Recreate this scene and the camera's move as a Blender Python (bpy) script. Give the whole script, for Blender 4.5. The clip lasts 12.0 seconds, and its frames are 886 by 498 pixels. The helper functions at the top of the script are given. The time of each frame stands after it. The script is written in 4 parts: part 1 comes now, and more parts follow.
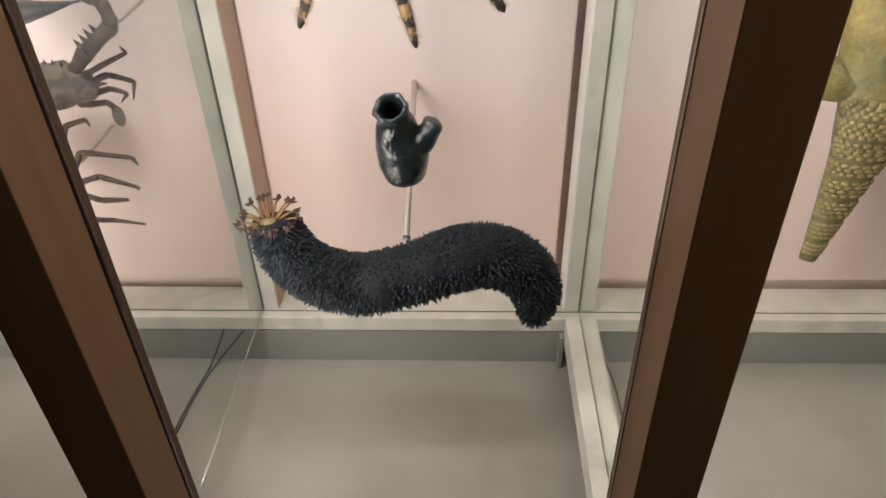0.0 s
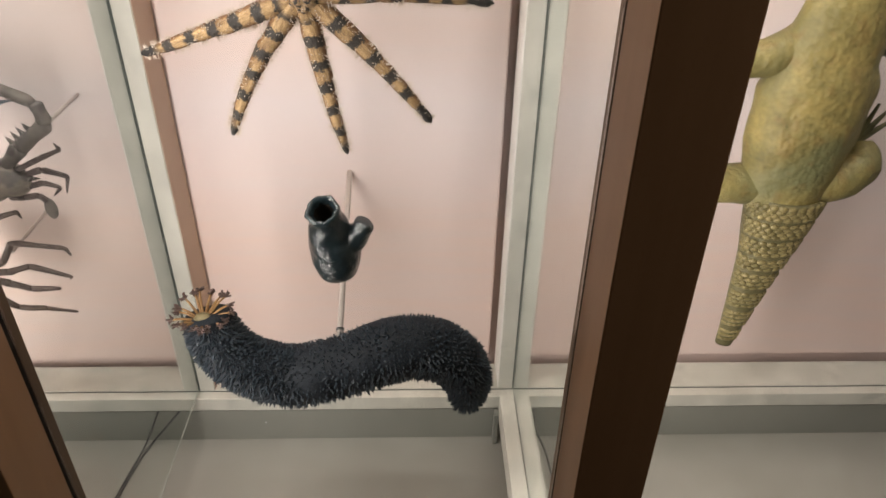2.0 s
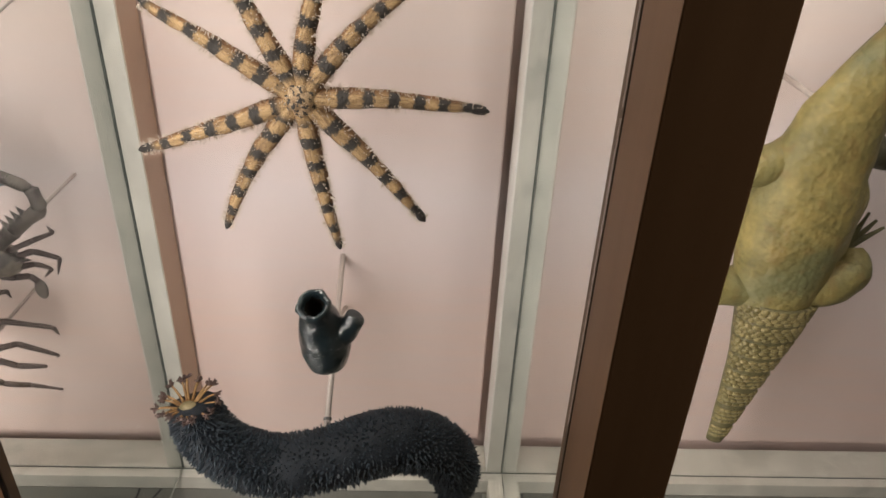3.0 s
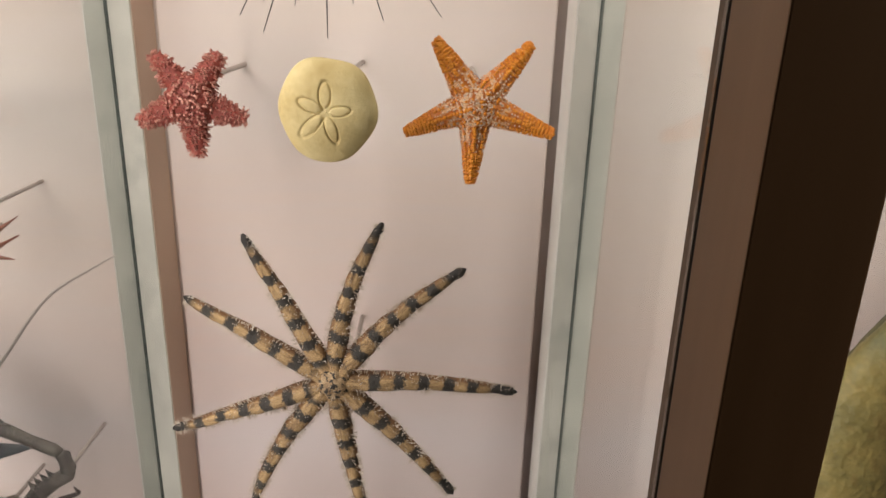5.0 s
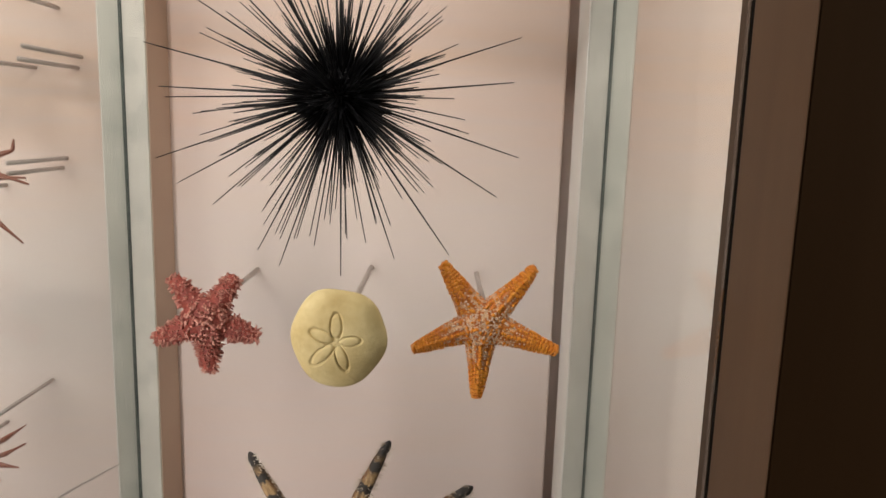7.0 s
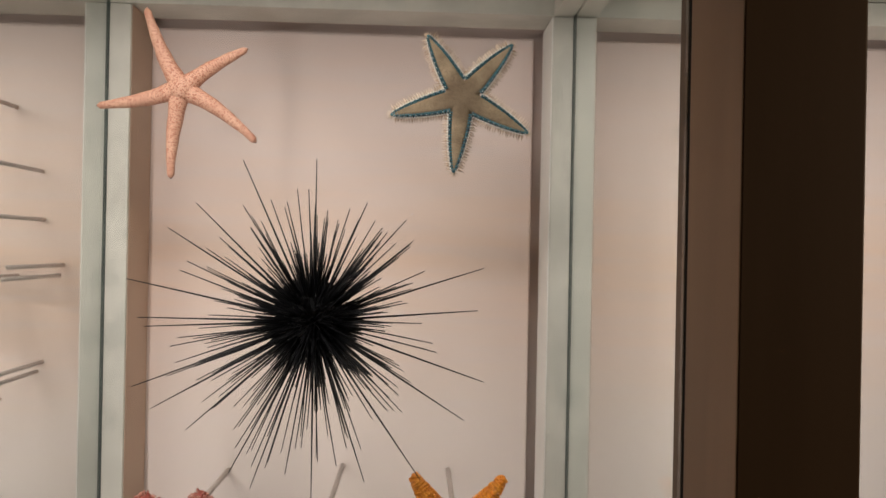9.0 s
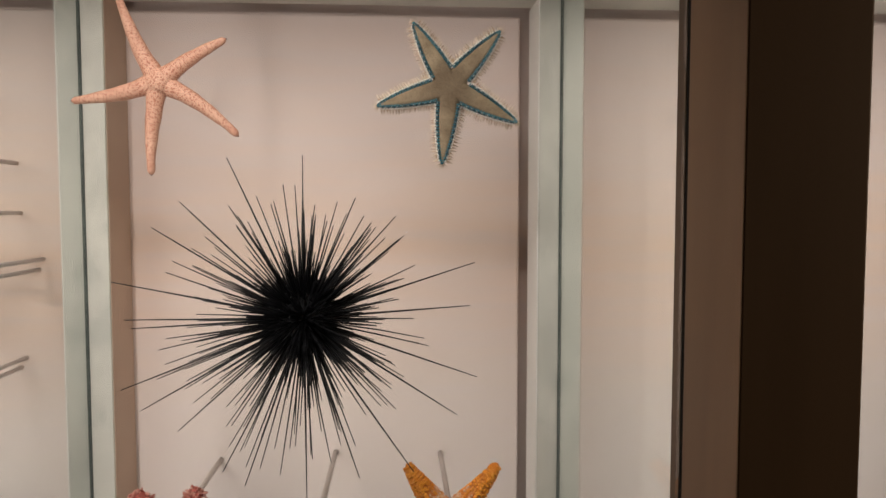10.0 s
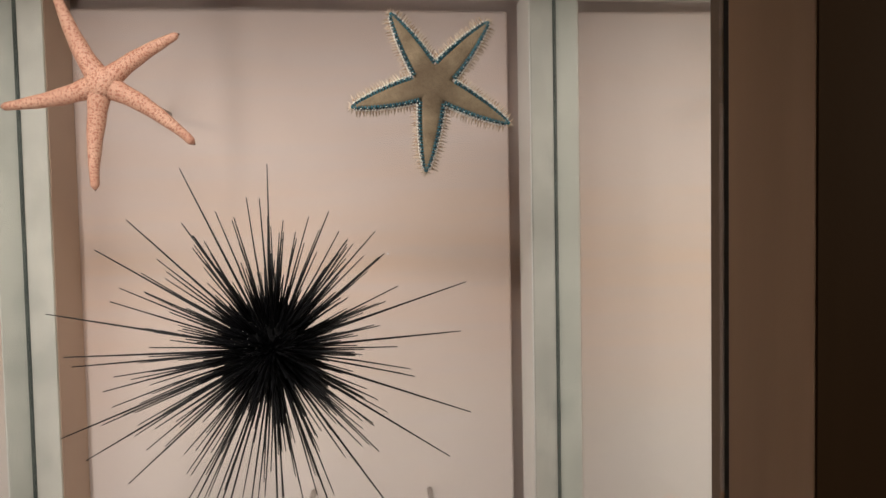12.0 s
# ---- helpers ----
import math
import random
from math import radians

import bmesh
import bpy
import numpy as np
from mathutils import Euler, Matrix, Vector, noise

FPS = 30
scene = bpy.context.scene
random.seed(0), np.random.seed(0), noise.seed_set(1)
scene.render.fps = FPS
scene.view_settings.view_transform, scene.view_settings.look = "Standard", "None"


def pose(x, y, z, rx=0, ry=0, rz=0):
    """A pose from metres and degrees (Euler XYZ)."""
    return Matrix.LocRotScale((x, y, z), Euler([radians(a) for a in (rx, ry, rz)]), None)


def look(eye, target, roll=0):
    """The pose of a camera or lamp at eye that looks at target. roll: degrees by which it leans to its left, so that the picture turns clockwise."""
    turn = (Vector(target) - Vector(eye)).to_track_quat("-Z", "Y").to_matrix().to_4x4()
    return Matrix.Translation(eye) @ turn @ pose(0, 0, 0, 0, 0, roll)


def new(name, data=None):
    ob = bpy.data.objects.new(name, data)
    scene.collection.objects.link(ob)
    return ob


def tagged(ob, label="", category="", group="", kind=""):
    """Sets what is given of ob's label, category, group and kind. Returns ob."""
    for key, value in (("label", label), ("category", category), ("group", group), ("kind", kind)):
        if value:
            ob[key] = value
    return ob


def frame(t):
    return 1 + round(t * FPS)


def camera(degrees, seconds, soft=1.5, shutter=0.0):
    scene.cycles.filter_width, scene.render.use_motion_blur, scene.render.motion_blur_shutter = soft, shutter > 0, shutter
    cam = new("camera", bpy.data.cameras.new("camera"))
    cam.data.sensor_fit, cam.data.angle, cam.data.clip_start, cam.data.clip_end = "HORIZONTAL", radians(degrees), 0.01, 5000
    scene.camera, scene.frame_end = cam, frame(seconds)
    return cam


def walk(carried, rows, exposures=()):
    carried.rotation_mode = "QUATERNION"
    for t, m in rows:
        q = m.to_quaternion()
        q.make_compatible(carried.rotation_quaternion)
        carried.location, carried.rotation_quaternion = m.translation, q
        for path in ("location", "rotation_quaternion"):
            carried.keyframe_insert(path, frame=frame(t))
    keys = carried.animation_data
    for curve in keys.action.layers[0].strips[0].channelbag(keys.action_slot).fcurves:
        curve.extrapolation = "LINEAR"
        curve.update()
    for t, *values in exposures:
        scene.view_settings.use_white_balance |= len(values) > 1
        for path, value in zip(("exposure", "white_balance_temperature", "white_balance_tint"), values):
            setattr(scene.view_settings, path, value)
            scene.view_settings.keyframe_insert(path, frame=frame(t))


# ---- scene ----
cam = camera(63.0, 12.0)
PATH = [
    (0, (0.087, -0.921, 0.814), (0.011, 0.686, -0.374), -1.5),
    (0.5, (0.083, -0.929, 0.825), (0.033, 0.654, -0.396), -0.6),
    (1, (0.098, -0.927, 0.838), (0.113, 0.674, -0.361), 0.6),
    (1.5, (0.1, -0.912, 0.86), (0.139, 0.708, -0.312), 0.2),
    (2, (0.112, -0.903, 0.891), (0.173, 0.764, -0.213), 1.0),
    (2.5, (0.117, -0.883, 0.92), (0.2, 0.81, -0.141), 2.4),
    (4.5, (0.103, -0.832, 1.056), (0.149, 1.021, 0.305), 2.6),
    (5, (0.094, -0.82, 1.095), (0.121, 1.069, 0.44), 1.8),
    (5.5, (0.086, -0.818, 1.122), (0.104, 1.1, 0.554), 1.4),
    (6, (0.083, -0.814, 1.149), (0.1, 1.125, 0.658), 1.6),
    (6.5, (0.08, -0.814, 1.173), (0.094, 1.144, 0.766), 1.6),
    (7, (0.085, -0.812, 1.197), (0.1, 1.16, 0.862), 1.7),
    (9, (0.09, -0.834, 1.294), (0.163, 1.164, 1.296), 1.1),
    (9.5, (0.085, -0.839, 1.322), (0.172, 1.159, 1.327), 0.9),
    (10, (0.082, -0.824, 1.33), (0.206, 1.168, 1.212), -0.0),
    (10.5, (0.081, -0.797, 1.327), (0.217, 1.193, 1.178), -0.4),
    (11, (0.079, -0.768, 1.32), (0.214, 1.224, 1.202), -1.0),
    (11.5, (0.076, -0.748, 1.332), (0.244, 1.242, 1.22), -0.9),
    (12, (0.083, -0.744, 1.332), (0.259, 1.247, 1.242), -1.1),
]
walk(cam, [(t, look(eye, aim, roll)) for t, eye, aim, roll in PATH],
     [(0.0, 0.45), (1.0, 0.50), (2.0, 0.44), (2.5, 0.20), (4.5, 0.02), (5.0, -0.28), (5.5, -0.41), (7.0, -0.55), (9.0, -0.65), (12.0, -0.71)])

# ---------------- world and lamps ----------------
world = bpy.data.worlds.new("world")
scene.world = world
world.use_nodes = True
world.node_tree.nodes["Background"].inputs[0].default_value = (1.0, 0.82, 0.64, 1)
world.node_tree.nodes["Background"].inputs[1].default_value = 0.05


def area_lamp(name, eye, target, w, h, watts, colour, spread=180):
    d = bpy.data.lights.new(name, "AREA")
    d.shape, d.size, d.size_y, d.energy, d.color, d.spread = "RECTANGLE", w, h, watts, colour, radians(spread)
    ob = new(name, d)
    ob.matrix_basis = look(eye, target)
    return ob


WARM = (1.0, 0.90, 0.85)
for bx, mx, way, wide, spread, watts, down in ((-0.70, -0.70, 0.0, 0.7, 100, 2.7, 4.6), (0.0, -0.266, 0.42, 0.40, 170, 4.1, 1.65), (0.70, 0.304, 0.6, 0.7, 180, 3.1, 2.4)):
    # downlight strip under the case ceiling, close behind the front frame
    area_lamp("ceiling_strip", (bx - 0.05, -0.305, 1.585), (bx, 0.06, 0.72), wide, 0.03, down, WARM, 150)
    # unseen upright lamp strip behind the front mullion; the left bay's is added in the open
    area_lamp("mullion_strip", (mx, -0.350, 0.72), (mx + way, -0.350 + 0.38, 0.72), 0.03, 1.44, watts, WARM, spread)
# unseen fill added at the right to brighten the mullion faces
area_lamp("room_lamp", (1.7, -1.0, 1.6), (-0.3, -0.45, 0.2), 0.6, 0.6, 7.5, (1.0, 0.84, 0.64))


# ---------------- materials ----------------
def mat(name, c1, c2, scale=20, rough=0.5, bump=0.2, bscale=120, dist=0.001, stretch=(1, 1, 1), spec=0.5, coat=0.0):
    """A surface whose colour wanders between c1 and c2 at two scales, with fine relief."""
    m = bpy.data.materials.new(name)
    m.use_nodes = True
    nt = m.node_tree
    p = nt.nodes["Principled BSDF"]
    co = nt.nodes.new("ShaderNodeTexCoord")
    mp = nt.nodes.new("ShaderNodeMapping")
    mp.inputs["Scale"].default_value = stretch
    nt.links.new(co.outputs["Object"], mp.inputs["Vector"])
    n1 = nt.nodes.new("ShaderNodeTexNoise")
    n1.inputs["Scale"].default_value, n1.inputs["Detail"].default_value = scale, 5
    n2 = nt.nodes.new("ShaderNodeTexNoise")
    n2.inputs["Scale"].default_value, n2.inputs["Detail"].default_value = scale * 7, 3
    for n in (n1, n2):
        nt.links.new(mp.outputs["Vector"], n.inputs["Vector"])
    add = nt.nodes.new("ShaderNodeMath")
    add.operation = "MULTIPLY_ADD"
    nt.links.new(n2.outputs[0], add.inputs[0])
    add.inputs[1].default_value = 0.45
    nt.links.new(n1.outputs[0], add.inputs[2])
    ramp = nt.nodes.new("ShaderNodeMapRange")
    ramp.inputs[1].default_value, ramp.inputs[2].default_value = 0.5, 0.95
    nt.links.new(add.outputs[0], ramp.inputs[0])
    mix = nt.nodes.new("ShaderNodeMix")
    mix.data_type = "RGBA"
    mix.inputs[6].default_value, mix.inputs[7].default_value = (*c1, 1), (*c2, 1)
    nt.links.new(ramp.outputs[0], mix.inputs[0])
    nt.links.new(mix.outputs[2], p.inputs["Base Color"])
    p.inputs["Roughness"].default_value = rough
    p.inputs["Specular IOR Level"].default_value = spec
    p.inputs["Coat Weight"].default_value = coat
    p.inputs["Coat Roughness"].default_value = 0.12
    if bump:
        nb = nt.nodes.new("ShaderNodeTexNoise")
        nb.inputs["Scale"].default_value, nb.inputs["Detail"].default_value = bscale, 4
        nt.links.new(co.outputs["Object"], nb.inputs["Vector"])
        b = nt.nodes.new("ShaderNodeBump")
        b.inputs["Strength"].default_value, b.inputs["Distance"].default_value = bump, dist
        nt.links.new(nb.outputs[0], b.inputs["Height"])
        nt.links.new(b.outputs[0], p.inputs["Normal"])
    m["mix"] = mix.name
    return m


def over(m, build):
    """Lays a second colour over a material; build(nt, coords) returns the mask socket and the colour."""
    nt = m.node_tree
    p = nt.nodes["Principled BSDF"]
    old = p.inputs["Base Color"].links[0].from_socket
    co = nt.nodes.new("ShaderNodeTexCoord")
    mask, colour = build(nt, co.outputs["Object"])
    mix = nt.nodes.new("ShaderNodeMix")
    mix.data_type = "RGBA"
    nt.links.new(mask, mix.inputs[0])
    nt.links.new(old, mix.inputs[6])
    mix.inputs[7].default_value = (*colour, 1)
    nt.links.new(mix.outputs[2], p.inputs["Base Color"])
    return m


def steps(nt, socket, lo, hi):
    r = nt.nodes.new("ShaderNodeMapRange")
    r.interpolation_type = "SMOOTHSTEP"
    r.inputs[1].default_value, r.inputs[2].default_value = lo, hi
    nt.links.new(socket, r.inputs[0])
    return r.outputs[0]


def maths(nt, op, a, b):
    n = nt.nodes.new("ShaderNodeMath")
    n.operation = op
    for i, v in enumerate((a, b)):
        if isinstance(v, (int, float)):
            n.inputs[i].default_value = v
        else:
            nt.links.new(v, n.inputs[i])
    return n.outputs[0]


def axis(nt, coords, i):
    s = nt.nodes.new("ShaderNodeSeparateXYZ")
    nt.links.new(coords, s.inputs[0])
    return s.outputs[i]


def noise_of(nt, coords, scale, detail=3):
    n = nt.nodes.new("ShaderNodeTexNoise")
    n.inputs["Scale"].default_value, n.inputs["Detail"].default_value = scale, detail
    nt.links.new(coords, n.inputs["Vector"])
    return n.outputs[0]


def spots_of(nt, coords, scale, size):
    v = nt.nodes.new("ShaderNodeTexVoronoi")
    v.inputs["Scale"].default_value = scale
    nt.links.new(coords, v.inputs["Vector"])
    return steps(nt, v.outputs["Distance"], size, size * 0.55)


def glass(name, tint, ior=1.5, grazing=0.8):
    m = bpy.data.materials.new(name)
    m.use_nodes = True
    nt = m.node_tree
    nt.nodes.remove(nt.nodes["Principled BSDF"])
    out = nt.nodes["Material Output"]
    lw = nt.nodes.new("ShaderNodeLayerWeight")
    lw.inputs["Blend"].default_value = 0.5
    k = ((ior - 1) / (ior + 1)) ** 2
    gloss = maths(nt, "ADD", maths(nt, "MULTIPLY", maths(nt, "POWER", lw.outputs["Facing"], 5.0), grazing * (1 - k)), k)
    tr = nt.nodes.new("ShaderNodeBsdfTransparent")
    tr.inputs[0].default_value = (*tint, 1)
    gl = nt.nodes.new("ShaderNodeBsdfGlossy")
    gl.inputs["Roughness"].default_value = 0.0
    mx = nt.nodes.new("ShaderNodeMixShader")
    nt.links.new(gloss, mx.inputs[0])
    nt.links.new(tr.outputs[0], mx.inputs[1])
    nt.links.new(gl.outputs[0], mx.inputs[2])
    nt.links.new(mx.outputs[0], out.inputs[0])
    return m


M_FRAME = mat("lacquered_frame", (0.515, 0.505, 0.452), (0.71, 0.69, 0.62), 16, 0.42, 0.05, 60, stretch=(1, 1, 0.6))
over(M_FRAME, lambda nt, co: (maths(nt, "MULTIPLY", steps(nt, noise_of(nt, co, 22, 6), 0.52, 0.70), 0.42), (0.38, 0.39, 0.35)))
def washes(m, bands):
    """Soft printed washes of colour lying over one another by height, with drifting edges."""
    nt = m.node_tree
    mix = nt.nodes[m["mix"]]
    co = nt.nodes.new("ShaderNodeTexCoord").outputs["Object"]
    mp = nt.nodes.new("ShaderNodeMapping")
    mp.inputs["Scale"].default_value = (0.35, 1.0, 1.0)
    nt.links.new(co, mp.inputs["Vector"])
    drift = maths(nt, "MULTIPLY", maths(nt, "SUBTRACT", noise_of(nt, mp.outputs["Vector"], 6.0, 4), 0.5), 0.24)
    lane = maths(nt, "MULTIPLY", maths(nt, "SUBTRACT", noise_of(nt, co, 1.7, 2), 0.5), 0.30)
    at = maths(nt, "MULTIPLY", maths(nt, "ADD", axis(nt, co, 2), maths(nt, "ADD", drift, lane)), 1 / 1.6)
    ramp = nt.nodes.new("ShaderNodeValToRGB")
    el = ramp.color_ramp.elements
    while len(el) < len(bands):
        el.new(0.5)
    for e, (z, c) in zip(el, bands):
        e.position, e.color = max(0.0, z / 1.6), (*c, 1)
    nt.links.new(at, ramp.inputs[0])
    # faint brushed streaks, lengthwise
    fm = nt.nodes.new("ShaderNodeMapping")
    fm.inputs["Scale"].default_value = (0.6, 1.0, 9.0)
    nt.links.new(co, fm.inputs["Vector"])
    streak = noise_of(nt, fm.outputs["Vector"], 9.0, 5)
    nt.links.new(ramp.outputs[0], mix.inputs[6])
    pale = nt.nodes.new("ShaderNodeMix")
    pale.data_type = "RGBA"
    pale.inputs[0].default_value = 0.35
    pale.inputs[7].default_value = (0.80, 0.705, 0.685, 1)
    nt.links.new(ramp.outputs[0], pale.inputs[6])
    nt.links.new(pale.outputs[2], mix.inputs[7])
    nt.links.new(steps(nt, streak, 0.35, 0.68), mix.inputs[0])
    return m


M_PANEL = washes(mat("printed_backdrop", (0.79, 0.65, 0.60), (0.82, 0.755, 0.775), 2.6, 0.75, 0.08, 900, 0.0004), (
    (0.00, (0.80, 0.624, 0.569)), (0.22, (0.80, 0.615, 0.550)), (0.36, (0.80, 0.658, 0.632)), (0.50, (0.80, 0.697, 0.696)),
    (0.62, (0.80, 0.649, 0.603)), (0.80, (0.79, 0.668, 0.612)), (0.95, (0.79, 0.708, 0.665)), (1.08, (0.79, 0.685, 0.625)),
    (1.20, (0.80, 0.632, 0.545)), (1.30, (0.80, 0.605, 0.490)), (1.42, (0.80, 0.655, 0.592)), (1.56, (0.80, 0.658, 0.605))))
# brown that stands for shade on the posts' right-hand faces
M_SHADED_SIDE = mat("shaded_side_brown", (0.44, 0.31, 0.235), (0.52, 0.38, 0.29), 8, 0.6, 0.05, 300)
# white that stands for light falling on the posts' left-hand faces
M_LIT_SIDE = mat("lit_side_white", (0.83, 0.82, 0.78), (0.89, 0.88, 0.85), 9, 0.5, 0.05, 300)
M_APRON = mat("grey_base_paint", (0.23, 0.23, 0.205), (0.28, 0.28, 0.25), 5, 0.6, 0.05, 300)
M_FLOOR = mat("grey_case_floor", (0.265, 0.252, 0.226), (0.335, 0.322, 0.290), 4, 0.42, 0.06, 250)
M_BROWN = mat("bronze_brown_frame", (0.19, 0.107, 0.057), (0.25, 0.146, 0.081), 6, 0.5, 0.08, 400, 0.0004, stretch=(1, 1, 0.1), spec=0.18)
M_GASKET = mat("black_gasket", (0.010, 0.008, 0.007), (0.02, 0.016, 0.013), 60, 0.8, 0.1, 300, spec=0.03)
M_BEAD = mat("dark_brown_bead", (0.045, 0.028, 0.017), (0.075, 0.047, 0.029), 9, 0.55, 0.08, 400, 0.0004, stretch=(1, 1, 0.1), spec=0.15)
M_GLASS = glass("clear_glass", (0.97, 0.985, 0.975))
M_CLEAR = glass("low_reflection_glass", (0.97, 0.985, 0.975), 1.38, 0.60)
M_EDGE = mat("glass_edge_seal", (0.05, 0.06, 0.055), (0.10, 0.12, 0.11), 30, 0.6, 0.0, spec=0.2)
M_LIGHTEDGE = mat("polished_glass_edge", (0.30, 0.31, 0.28), (0.38, 0.39, 0.35), 30, 0.45, 0.0)
M_ROD = mat("frosted_acrylic", (0.42, 0.36, 0.33), (0.50, 0.43, 0.39), 30, 0.3, 0.05, 400)
M_CABLE = mat("black_cable", (0.03, 0.03, 0.032), (0.05, 0.05, 0.052), 50, 0.5, 0.05, 300)
M_STEEL = mat("dark_steel", (0.05, 0.05, 0.05), (0.12, 0.12, 0.12), 90, 0.3, 0.05, 300)
M_ROOM = mat("dim_room_wall", (0.10, 0.085, 0.07), (0.14, 0.12, 0.10), 3, 0.8, 0.1, 80)


# ---------------- mesh helpers ----------------
class Shape:
    """Collects vertices and faces."""

    def __init__(self):
        self.v, self.f = [], []

    def ring_strip(self, rings, close_start=True, close_end=True):
        n = len(rings[0])
        base = len(self.v)
        for r in rings:
            self.v.extend(r)
        for i in range(len(rings) - 1):
            for j in range(n):
                a, b = base + i * n + j, base + i * n + (j + 1) % n
                self.f.append((a, b, b + n, a + n))
        if close_start:
            self.f.append(tuple(base + j for j in reversed(range(n))))
        if close_end:
            self.f.append(tuple(base + (len(rings) - 1) * n + j for j in range(n)))
        return self

    def tube(self, path, radii, seg=10, flat=1.0, wob=0.0, wscale=40, close=True):
        """A tube along path; flat squeezes it along y."""
        path = [Vector(p) for p in path]
        rings = []
        up = Vector((0, 1, 0))
        for i, p in enumerate(path):
            d = (path[min(i + 1, len(path) - 1)] - path[max(i - 1, 0)]).normalized()
            up2 = up - d * up.dot(d)
            if up2.length < 1e-4:
                up2 = Vector((1, 0, 0)) - d * d.x
            up = up2.normalized()
            side = d.cross(up)
            r = radii[i]
            ring = []
            for k in range(seg):
                a = 2 * math.pi * k / seg
                o = up * math.cos(a) * flat + side * math.sin(a)
                q = p + o * r
                if wob:
                    q += o * wob * noise.noise(q * wscale)
                ring.append(tuple(q))
            rings.append(ring)
        return self.ring_strip(rings, close, close)

    def cone(self, base, tip, r, n=4, blunt=0.0):
        base, tip = Vector(base), Vector(tip)
        d = (tip - base).normalized()
        a = d.cross(Vector((0.31, 0.53, 0.79))).normalized()
        b = d.cross(a)
        k0 = len(self.v)
        for k in range(n):
            w = 2 * math.pi * k / n
            self.v.append(tuple(base + (a * math.cos(w) + b * math.sin(w)) * r))
        if blunt:
            for k in range(n):
                w = 2 * math.pi * k / n
                self.v.append(tuple(tip + (a * math.cos(w) + b * math.sin(w)) * r * blunt))
            for k in range(n):
                j = (k + 1) % n
                self.f.append((k0 + k, k0 + j, k0 + n + j, k0 + n + k))
            self.f.append(tuple(k0 + n + k for k in range(n)))
        else:
            self.v.append(tuple(tip))
            for k in range(n):
                self.f.append((k0 + k, k0 + (k + 1) % n, k0 + n))
        return self

    def blob(self, c, r, rows=8, seg=12, wob=0.0, wscale=30):
        c = Vector(c)
        r = (r, r, r) if isinstance(r, (int, float)) else r
        rings = []
        for i in range(rows + 1):
            th = math.pi * (0.02 + 0.96 * i / rows)
            ring = []
            for k in range(seg):
                a = 2 * math.pi * k / seg
                o = Vector((math.sin(th) * math.cos(a) * r[0], math.sin(th) * math.sin(a) * r[1], math.cos(th) * r[2]))
                s = 1 + wob * noise.noise((c + o) * wscale)
                ring.append(tuple(c + o * s))
            rings.append(ring)
        return self.ring_strip(rings)


def smooth_path(points, n):
    """Catmull-Rom through the points."""
    pts = [Vector(p) for p in points]
    pts = [pts[0] * 2 - pts[1]] + pts + [pts[-1] * 2 - pts[-2]]
    out = []
    m = len(pts) - 3
    for i in range(n):
        u = i / (n - 1) * m
        k = min(int(u), m - 1)
        t = u - k
        a, b, c, d = pts[k:k + 4]
        out.append(0.5 * (2 * b + (c - a) * t + (2 * a - 5 * b + 4 * c - d) * t * t + (3 * b - a - 3 * c + d) * t ** 3))
    return out


def fade(values, n):
    """n values read evenly along a list."""
    out = []
    for i in range(n):
        u = i / (n - 1) * (len(values) - 1)
        k = min(int(u), len(values) - 2)
        out.append(values[k] + (values[k + 1] - values[k]) * (u - k))
    return out


def mesh_of(name, shape, material, smooth=True):
    me = bpy.data.meshes.new(name)
    if isinstance(shape, Shape):
        me.from_pydata([tuple(v) for v in shape.v], [], shape.f)
        bm = bmesh.new()
        bm.from_mesh(me)
        bmesh.ops.recalc_face_normals(bm, faces=bm.faces)
        bm.to_mesh(me)
        bm.free()
    else:
        shape.to_mesh(me)
        shape.free()
    me.materials.append(material)
    me.polygons.foreach_set("use_smooth", [smooth] * len(me.polygons))
    me.update()
    return me


def part(name, shape, material, parent, label="", smooth=True):
    ob = new(name, mesh_of(name, shape, material, smooth))
    ob.parent = parent
    if label:
        tagged(ob, label)
    return ob


def thing(name, at, label, category, group="", kind=""):
    e = new(name)
    e.empty_display_size = 0.02
    e.location = at
    return tagged(e, label, category, group, kind)


def block(x0, x1, y0, y1, z0, z1, bevel=0.0, seg=2):
    bm = bmesh.new()
    bmesh.ops.create_cube(bm, size=1)
    for v in bm.verts:
        v.co = Vector(((x0 + x1) / 2 + v.co.x * (x1 - x0), (y0 + y1) / 2 + v.co.y * (y1 - y0), (z0 + z1) / 2 + v.co.z * (z1 - z0)))
    if bevel:
        bmesh.ops.bevel(bm, geom=bm.edges[:], offset=bevel, segments=seg, affect="EDGES", profile=0.6)
    return bm


def solid(name, bm, material, label, category="", kind="structure"):
    return tagged(new(name, mesh_of(name, bm, material, False)), label, category, "", kind)


# ---------------- the case ----------------
TOP, FLOOR, BACK = 1.573, -0.112, 0.086
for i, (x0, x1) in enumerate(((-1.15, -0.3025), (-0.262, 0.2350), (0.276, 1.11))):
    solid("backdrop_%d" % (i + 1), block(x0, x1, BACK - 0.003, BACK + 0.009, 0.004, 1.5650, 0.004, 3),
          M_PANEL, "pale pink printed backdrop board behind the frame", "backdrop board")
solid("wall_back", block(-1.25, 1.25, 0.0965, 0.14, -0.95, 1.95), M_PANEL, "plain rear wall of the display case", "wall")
solid("floor", block(-1.225, 1.225, -0.46, 0.0215, FLOOR - 0.02, FLOOR, 0.001), M_FLOOR, "light grey painted floor of the display case", "floor")
